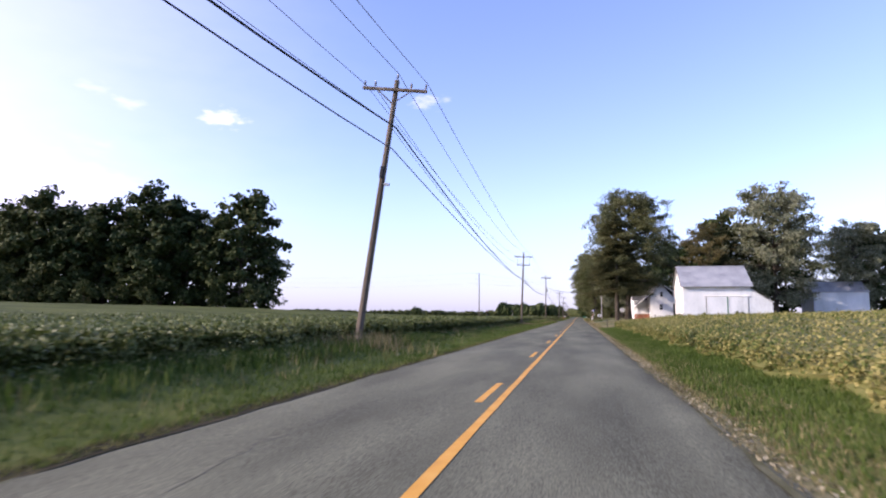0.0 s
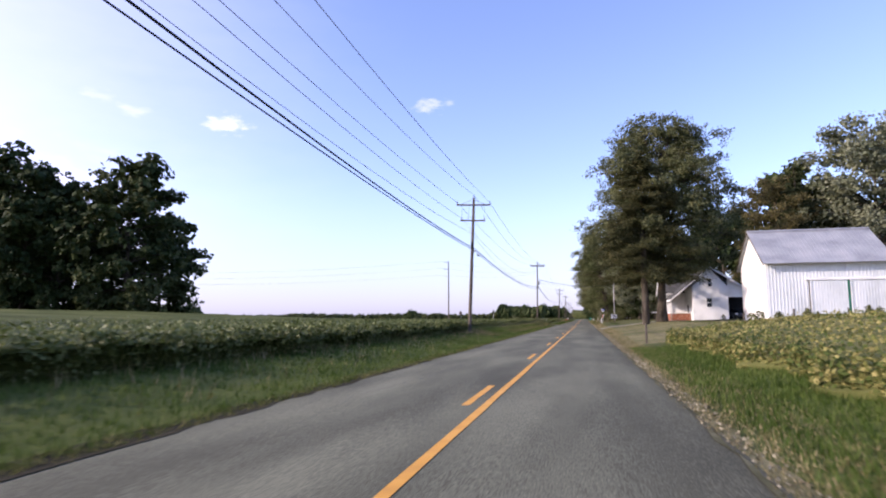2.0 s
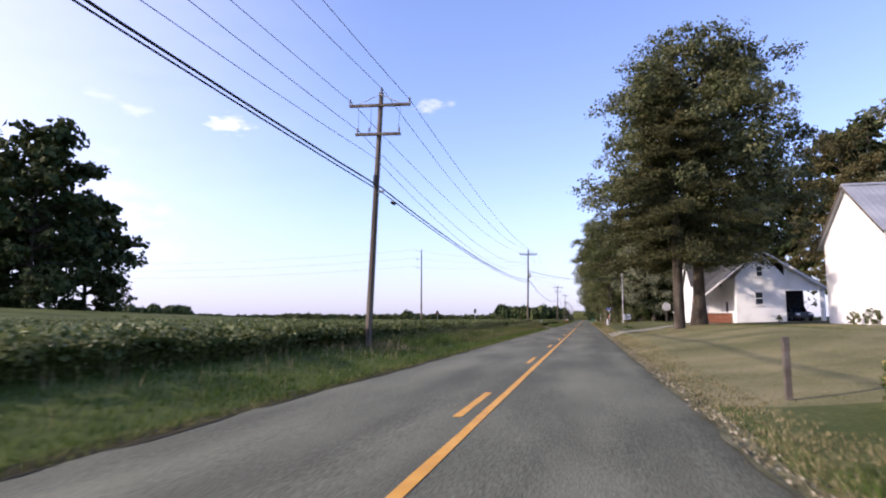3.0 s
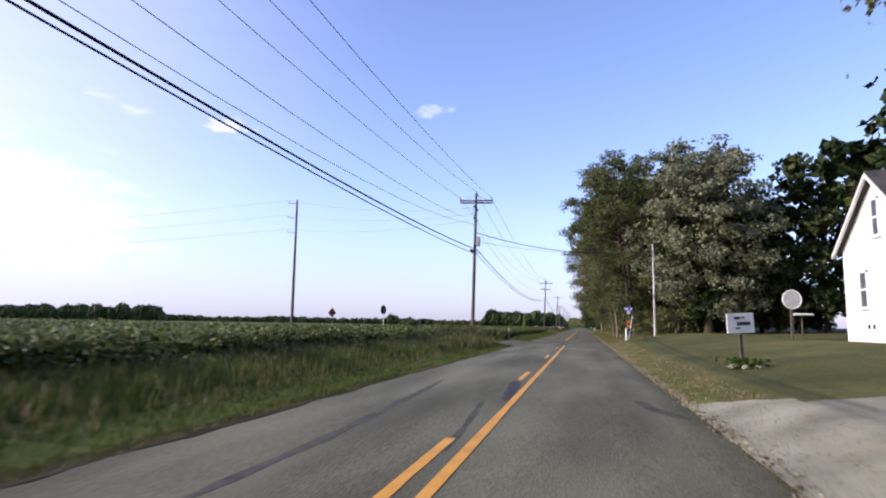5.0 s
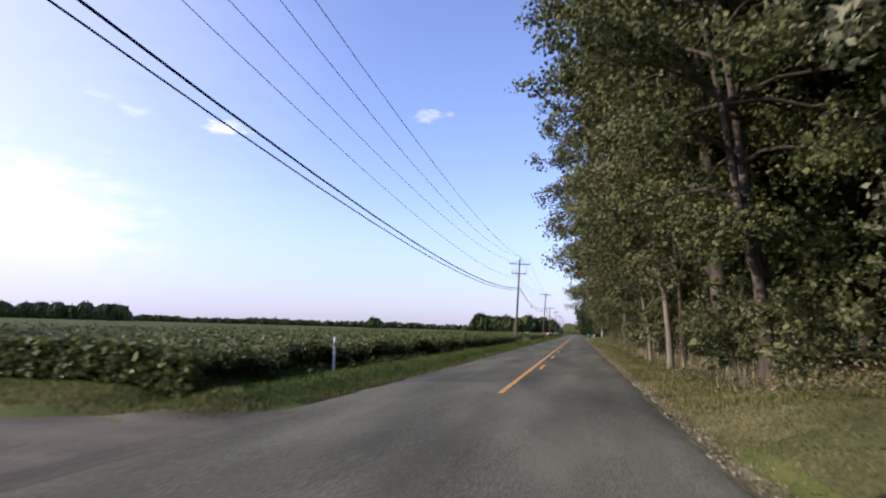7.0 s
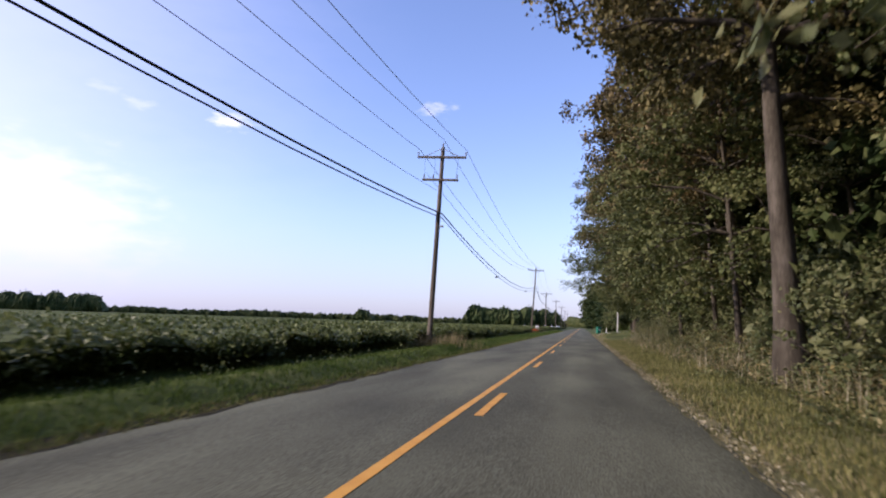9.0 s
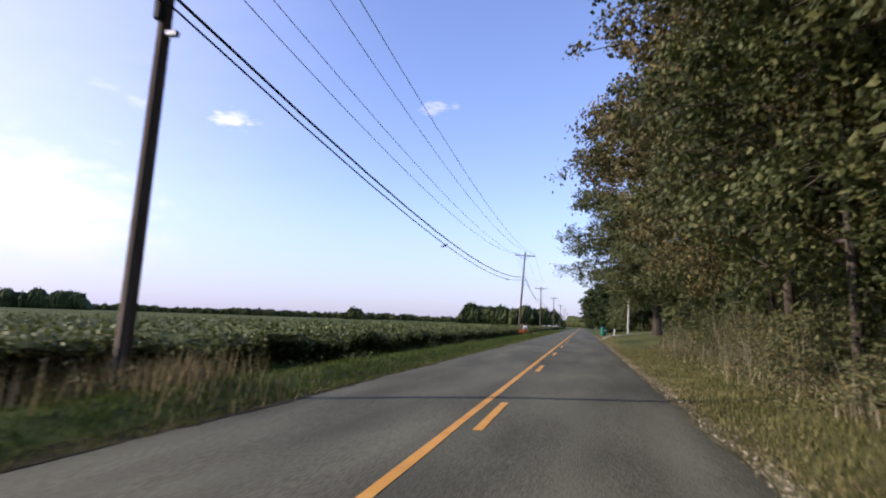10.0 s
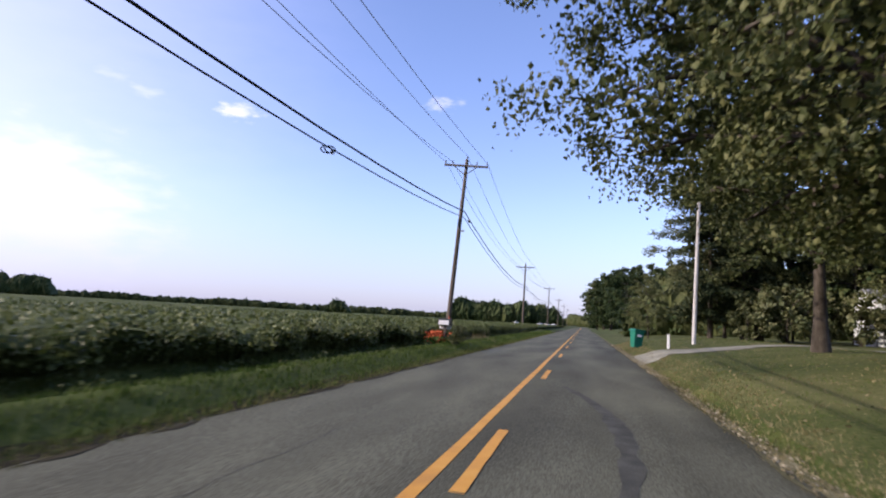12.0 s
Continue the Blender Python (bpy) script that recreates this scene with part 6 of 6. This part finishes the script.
def under_leaves(name, label, x0, y0, y1, h, count, leaf, material, seed):
    """Stalks' lower leaves in the shade under the leaning edge of a crop, thinning towards the earth."""
    rng = np.random.RandomState(seed)
    d = rng.uniform(.05, .9, count)
    y = rng.uniform(y0, y1, count)
    x = x0 - d - (.25 * np.sin(y * .9) + .2 * np.sin(y * 2.3 + 1)) * np.exp(-d / 1.5)
    z = ground_z(x, y) + h * (1 - rng.uniform(0, 1, count) ** 1.4)
    v, f = leaf_cards(rng, np.stack([x, y, z], 1), leaf, aspect=.7)
    return tagged(link(name, mesh_np(name, v, f), material), label, "crop", kind="stuff")


under_leaves("soybean_leaves", "shaded lower leaves and stalks under the crop edge", -7.6, -5, 166, .62, 20000, .1, "bean", 49)
under_leaves("soybean_leaves", "shaded lower leaves and stalks under the crop edge", -6.75, 183, 400, .66, 26000, .1, "bean", 48)
crop_leaves("soybean_leaves", "yellowing soybean leaves at the field edge", 6.2, 30, 0, 84, .6, 66000, .1, "bean_y", 46, 1, 1.5, .1)

def end_leaves(name, label, x0, x1, y, h, count, leaf, material, seed):
    """Leaves over the end face of a crop, across its rows."""
    rng = np.random.RandomState(seed)
    x = x0 + (x1 - x0) * rng.uniform(0, 1, count) ** 1.5
    yy = y + rng.normal(0, .13, count)
    z = ground_z(x, yy) + h * rng.uniform(.05, 1.1, count) ** .7
    v, f = leaf_cards(rng, np.stack([x, yy, z], 1), leaf, aspect=.85)
    return tagged(link(name, mesh_np(name, v, f), material), label, "crop", kind="stuff")


end_leaves("soybean_leaves", "green soybean leaves facing the side road", -6, -45, 182.8, .86, 14000, .15, "bean", 47)
end_leaves("soybean_leaves", "green soybean leaves at the end of the field", -8.4, -45, 166, .78, 10000, .15, "bean", 48)
end_leaves("soybean_leaves", "yellowing leaves at the end of the field", 6.2, 40, 84, .6, 14000, .12, "bean_y", 49)
blades("crop_stems", "thin stems of the soybean crop at its edge", spots(90, 3500, -7.8, -10.0, 0, 165, 1.0), .6, "bean", 90, .006, per=2, spread=.1)
blades("crop_stems", "thin stems of the soybean crop at its edge", spots(91, 4500, -6.9, -9.1, 184, 400, 1.0), .7, "bean", 91, .006, per=2, spread=.1)
blades("verge_grass", "grass and dry stalks beside the side road", spots(78, 5000, -3.9, -26, 180.4, 182.9, 1.0), .1, "grass", 78, .01)
blades("dry_grass", "grass and dry stalks beside the side road", spots(79, 2500, -3.9, -22, 180.2, 182.4, 1.0), .12, "drygrass", 79, .008)
blades("verge_grass", "short grass at the corner of the wood", spots(80, 7000, 3.9, 14, 176, 187, 1.2), .06, "olivegrass", 80, .009)
blades("verge_grass", "dull grass hanging over the road edge", spots(81, 9000, -3.58, -4.05, -2, 166, 1.0), .09, "olivegrass", 81, .009, spread=.06)
blades("verge_grass", "dull grass hanging over the road edge", spots(82, 11000, -3.55, -4.0, 184, 400, 1.0), .09, "olivegrass", 82, .009, spread=.06)
blades("verge_grass", "green roadside grass", spots(51, 30000, -3.75, -8.8, -2, 168, 1.25), .14, "grass", 51, .009)
blades("verge_grass", "green roadside grass", spots(52, 42000, -3.7, -7.0, 183, 400, 1.15), .12, "grass", 52, .009)
blades("verge_grass", "green roadside grass", spots(53, 17000, 3.9, 6.8, -2, 80, 1.0), .15, "grass", 53, .009)
blades("tall_weeds", "rank weeds along the field edge", spots(93, 2600, -5.6, -8.2, -2, 36, .7), .36, "grass", 93, .012, spread=.15)
blades("tall_weeds", "rank weeds along the field edge", spots(60, 6500, -5.4, -8.2, 98, 170, .8), .4, "grass", 60, .012, spread=.15)
for mt, n, h, sd in (("olivegrass", 5200, .42, 83), ("grass", 4200, .36, 84), ("drygrass", 2200, .5, 85)):
    q = spots(sd, n, -4.5, -7.9, 108, 166, .85)
    blades("tall_weeds", "unmown grass rising from the verge to the crop", q, h * (.3 + .75 * smooth01((-4.4 - q[:, 0]) / 2.6)), mt, sd, .01, per=4, spread=.14)
blades("dry_weeds", "dry seeded grass scattered in the verge", spots(61, 1300, -4.4, -8.9, -2, 170, .7), .38, "drygrass", 61, .008, per=3)
blades("dry_grass", "dry tan grass along the road edge", spots(54, 15000, 3.4, 5.0, -2, 82, 1.2), .08, "drygrass", 54, .008)
blades("lawn_grass", "short mown lawn grass", spots(55, 16000, 3.6, 18, 80, 180, 1.3), .04, "grass", 55, .009)
blades("lawn_grass", "short mown lawn grass", spots(56, 14000, 3.6, 14, 268, 345, 1.5), .055, "grass", 56, .009)
blades("lawn_grass", "dry patches in the mown lawn", spots(63, 9000, 3.6, 18, 80, 180, 1.2), .04, "olivegrass", 63, .008)
blades("lawn_grass", "dry patches in the mown lawn", spots(64, 6000, 3.6, 14, 268, 345, 1.5), .055, "drygrass", 64, .008)
blades("dry_grass", "dry tan grass along the road edge", spots(57, 26000, 3.4, 4.7, 82, 345, 1.9), .08, "drygrass", 57, .008)
blades("tall_weeds", "tall pale weeds at the foot of the trees", spots(94, 420, 6.0, 8.8, 189, 224, 1.0), .7, "palegrass", 94, .011, per=5, spread=.4)
blades("tall_weeds", "tall brownish weeds at the edge of the wood", spots(58, 3500, 5.8, 9.2, 186, 287, .7), .45, "drygrass", 58, .009, per=4, spread=.35)
blades("tall_weeds", "dull olive grass at the edge of the wood", spots(59, 28000, 3.7, 8.6, 184, 288, .95), .13, "olivegrass", 59, .01, per=4, spread=.2)
rw = np.random.RandomState(92)
gy = rw.uniform(-2, 345, 15000)
gx = 3.36 + .34 * rw.uniform(0, 1, 15000) ** 1.4 + .05 * np.sin(gy * 1.7)
v, f = leaf_cards(rw, np.stack([gx, gy, np.maximum(ground_z(gx, gy), -.05) + .025], 1), .045, aspect=.9)
tagged(link("road_grit", mesh_np("road_grit", v, f), "palegrass"), "crumbs of pale grit and dead leaves along the road edge", "grit", kind="stuff")
fy, fx = rw.uniform(288, 334, 1000), 4.2 + 11 * rw.uniform(0, 1, 1000) ** 1.1
v, f = leaf_cards(rw, np.stack([fx, fy, ground_z(fx, fy) + .02], 1), .075)
tagged(link("fallen_leaves", mesh_np("fallen_leaves", v, f), "drygrass"), "scattered brown fallen leaves on the lawn", "leaves", kind="stuff")
for nm, mt, n, hi in (("weed_leaves", "leaf_olive", 26000, .55), ("weed_leaves", "drygrass", 14000, .7)):
    wy = rw.uniform(185, 288, n)
    wx = 5.5 + 3.4 * rw.uniform(0, 1, n) ** .8 + .5 * np.sin(wy * .7) + .3 * np.sin(wy * 1.9)
    wz = ground_z(wx, wy) + hi * rw.uniform(.02, 1, n) * (.45 + .55 * smooth01((wx - 5.4) / 2)) * (.7 + .3 * np.sin(wy * 1.3 + wx * 2))
    v, f = leaf_cards(rw, np.stack([wx, wy, wz], 1), .085)
    tagged(link(nm, mesh_np(nm, v, f), mt), "rank leafy weeds at the edge of the wood", "weeds", kind="stuff")
n = 30000
wy = np.where(rw.uniform(0, 1, n) < .2, rw.uniform(-3, 34, n), rw.uniform(100, 160, n))
wx = -6.3 - 1.6 * rw.uniform(0, 1, n) ** .8 + .25 * np.sin(wy * .8)
wz = ground_z(wx, wy) + rw.uniform(.03, 1, n) * (.3 + .5 * smooth01((-6.2 - wx) / 1.0)) * (.75 + .25 * np.sin(wy * 1.1))
v, f = leaf_cards(rw, np.stack([wx, wy, wz], 1), .085)
tagged(link("weed_leaves", mesh_np("weed_leaves", v, f), "bean"), "leafy weeds crowding the edge of the crop", "weeds", kind="stuff")
for k, (x, y, n, h) in enumerate(((-7.1, 25.2, 230, .6), (-6.6, 252.9, 420, .65), (-7.2, 97.6, 160, .4), (-7.2, 329.5, 200, .5))):
    rk = np.random.RandomState(70 + k)
    blades("dry_weeds", "tall dry grass round the foot of a pole", np.stack([rk.normal(x, 1.1, n), rk.normal(y, 1.5, n)], 1), h, "drygrass", 70 + k, .009, per=5, spread=.15)
for k in range(9):
    tree("shrub", -6.6 - rng.uniform(0, 5), 162 + rng.uniform(0, 7), "rank weedy bush at the corner of the field", rng.uniform(0, 6.3), rng.uniform(.3, .5), "bush", "weeds at the corner", "bush")
blades("tall_weeds", "rank weeds at the corner of the field", spots(75, 2600, -5.0, -13, 158, 169.5, 1.0), .6, "olivegrass", 75, .01, per=5, spread=.25)
n = 15000
wy, wx = rw.uniform(150, 170, n), -5.3 - 8.5 * rw.uniform(0, 1, n) ** 1.2
lump = .55 + .45 * np.sin(wx * 1.7 + np.sin(wy * .9) * 2) * np.sin(wy * 1.3)
wz = ground_z(wx, wy) + rw.uniform(.03, 1, n) * (.35 + .85 * lump * smooth01((wy - 150) / 8)) * smooth01((-5.0 - wx) / 1.2 + .3)
v, f = leaf_cards(rw, np.stack([wx, wy, wz], 1), .095)
tagged(link("weed_leaves", mesh_np("weed_leaves", v, f), "leaf_olive"), "rank leafy weeds at the corner of the field", "weeds", kind="stuff")
rj = np.random.RandomState(98)
n = 16000
cx, cy = rj.normal(-7.3, 1.1, 60), rj.normal(168.6, 1.7, 60)
keep = (cx < -5.6) & (cy < 171.3)
cx, cy = cx[keep], cy[keep]
top = rj.uniform(.6, 1.3, len(cx))
pick = rj.randint(0, len(cx), n)
hh = rj.uniform(.03, 1, n)
wx, wy = cx[pick] + rj.normal(0, .3, n) * (1.1 - .7 * hh), cy[pick] + rj.normal(0, .3, n) * (1.1 - .7 * hh)
v, f = leaf_cards(rj, np.stack([wx, wy, ground_z(wx, wy) + hh * top[pick]], 1), .11, aspect=.5)
tagged(link("weed_leaves", mesh_np("weed_leaves", v, f), "leaf_olive"), "tall bushy weeds round the pole at the junction", "weeds", kind="stuff")
blades("dry_weeds", "tall seeded stalks among the weeds at the junction", np.stack([-6.3 - np.abs(rj.normal(0, 1.3, 160)), 170.5 - np.abs(rj.normal(0, 2.2, 160))], 1), 1.2, "drygrass", 97, .009, per=3, spread=.12)
rv = np.random.RandomState(96)
n = 12000
cy = rv.uniform(183, 400, 260)
pick = rv.randint(0, 260, n)
wy = cy[pick] + rv.normal(0, .5, n)
wx = -4.6 - 1.9 * rv.uniform(0, 1, 260)[pick] ** .5 + rv.normal(0, .22, n)
wz = ground_z(wx, wy) + rv.uniform(.1, .42, 260)[pick] * rv.uniform(.05, 1, n)
v, f = leaf_cards(rv, np.stack([wx, wy, wz], 1), .07)
tagged(link("weed_leaves", mesh_np("weed_leaves", v, f), "bean"), "clumps of leafy weeds in the green verge", "weeds", kind="stuff")


def brush(label, y0, y1, x0, x1, low, high, clumps, seed):
    """A tangle of shoulder-high brush: leafy clumps, russet leaves and pale upright stalks, taller away from the road."""
    rb = np.random.RandomState(seed)
    cy, far = rb.uniform(y0, y1, clumps), rb.uniform(0, 1, clumps)
    cx = x0 + (x1 - x0) * far + .25 * np.sin(cy * 1.1)
    top = (low + (high - low) * far ** .6) * rb.uniform(.65, 1.15, clumps)
    for name, mt, n, size in (("brush_leaves", "leaf_olive", 150, .1), ("brush_leaves", "leaf_brown", 70, .09)):
        pick = rb.randint(0, clumps, n * clumps)
        hh = rb.uniform(.03, 1, len(pick)) ** .8
        wide = .42 * (.5 + top[pick] * .5) * (1.05 - .55 * hh)
        wx, wy = cx[pick] + rb.normal(0, 1, len(pick)) * wide, cy[pick] + rb.normal(0, 1, len(pick)) * wide
        wx = np.maximum(wx, x0 - .35)
        v, f = leaf_cards(rb, np.stack([wx, wy, ground_z(wx, wy) + hh * top[pick]], 1), size, aspect=.6)
        tagged(link(name, mesh_np(name, v, f), mt), label, "brush", kind="stuff")
    blades("brush_stalks", "pale dry stalks standing in the brush", np.stack([np.repeat(cx, 4) + rb.normal(0, .35, clumps * 4), np.repeat(cy, 4) + rb.normal(0, .35, clumps * 4)], 1), np.repeat(top, 4) * 1.05, "palegrass", seed + 1, .009, per=5, spread=.16)


n = 3200
wy, wx = rv.normal(252.6, 1.5, n), rv.normal(-6.9, .8, n)
wx = np.minimum(wx, -5.2)
wz = ground_z(wx, wy) + rv.uniform(.03, 1, n) * .85 * np.exp(-((wx + 6.9) ** 2 + (wy - 252.6) ** 2 * .3) / 3)
v, f = leaf_cards(rv, np.stack([wx, wy, wz], 1), .075, aspect=.5)
tagged(link("weed_leaves", mesh_np("weed_leaves", v, f), "leaf_russet"), "dark brown weeds crowding the foot of the pole", "weeds", kind="stuff")
brush("tangled brownish brush at the end of the wood", 261, 286, 6.7, 9.6, 1.0, 2.3, 110, 111)
brush("low brownish brush before the trees of the wood", 226, 262, 6.3, 8.6, .5, 1.35, 130, 121)
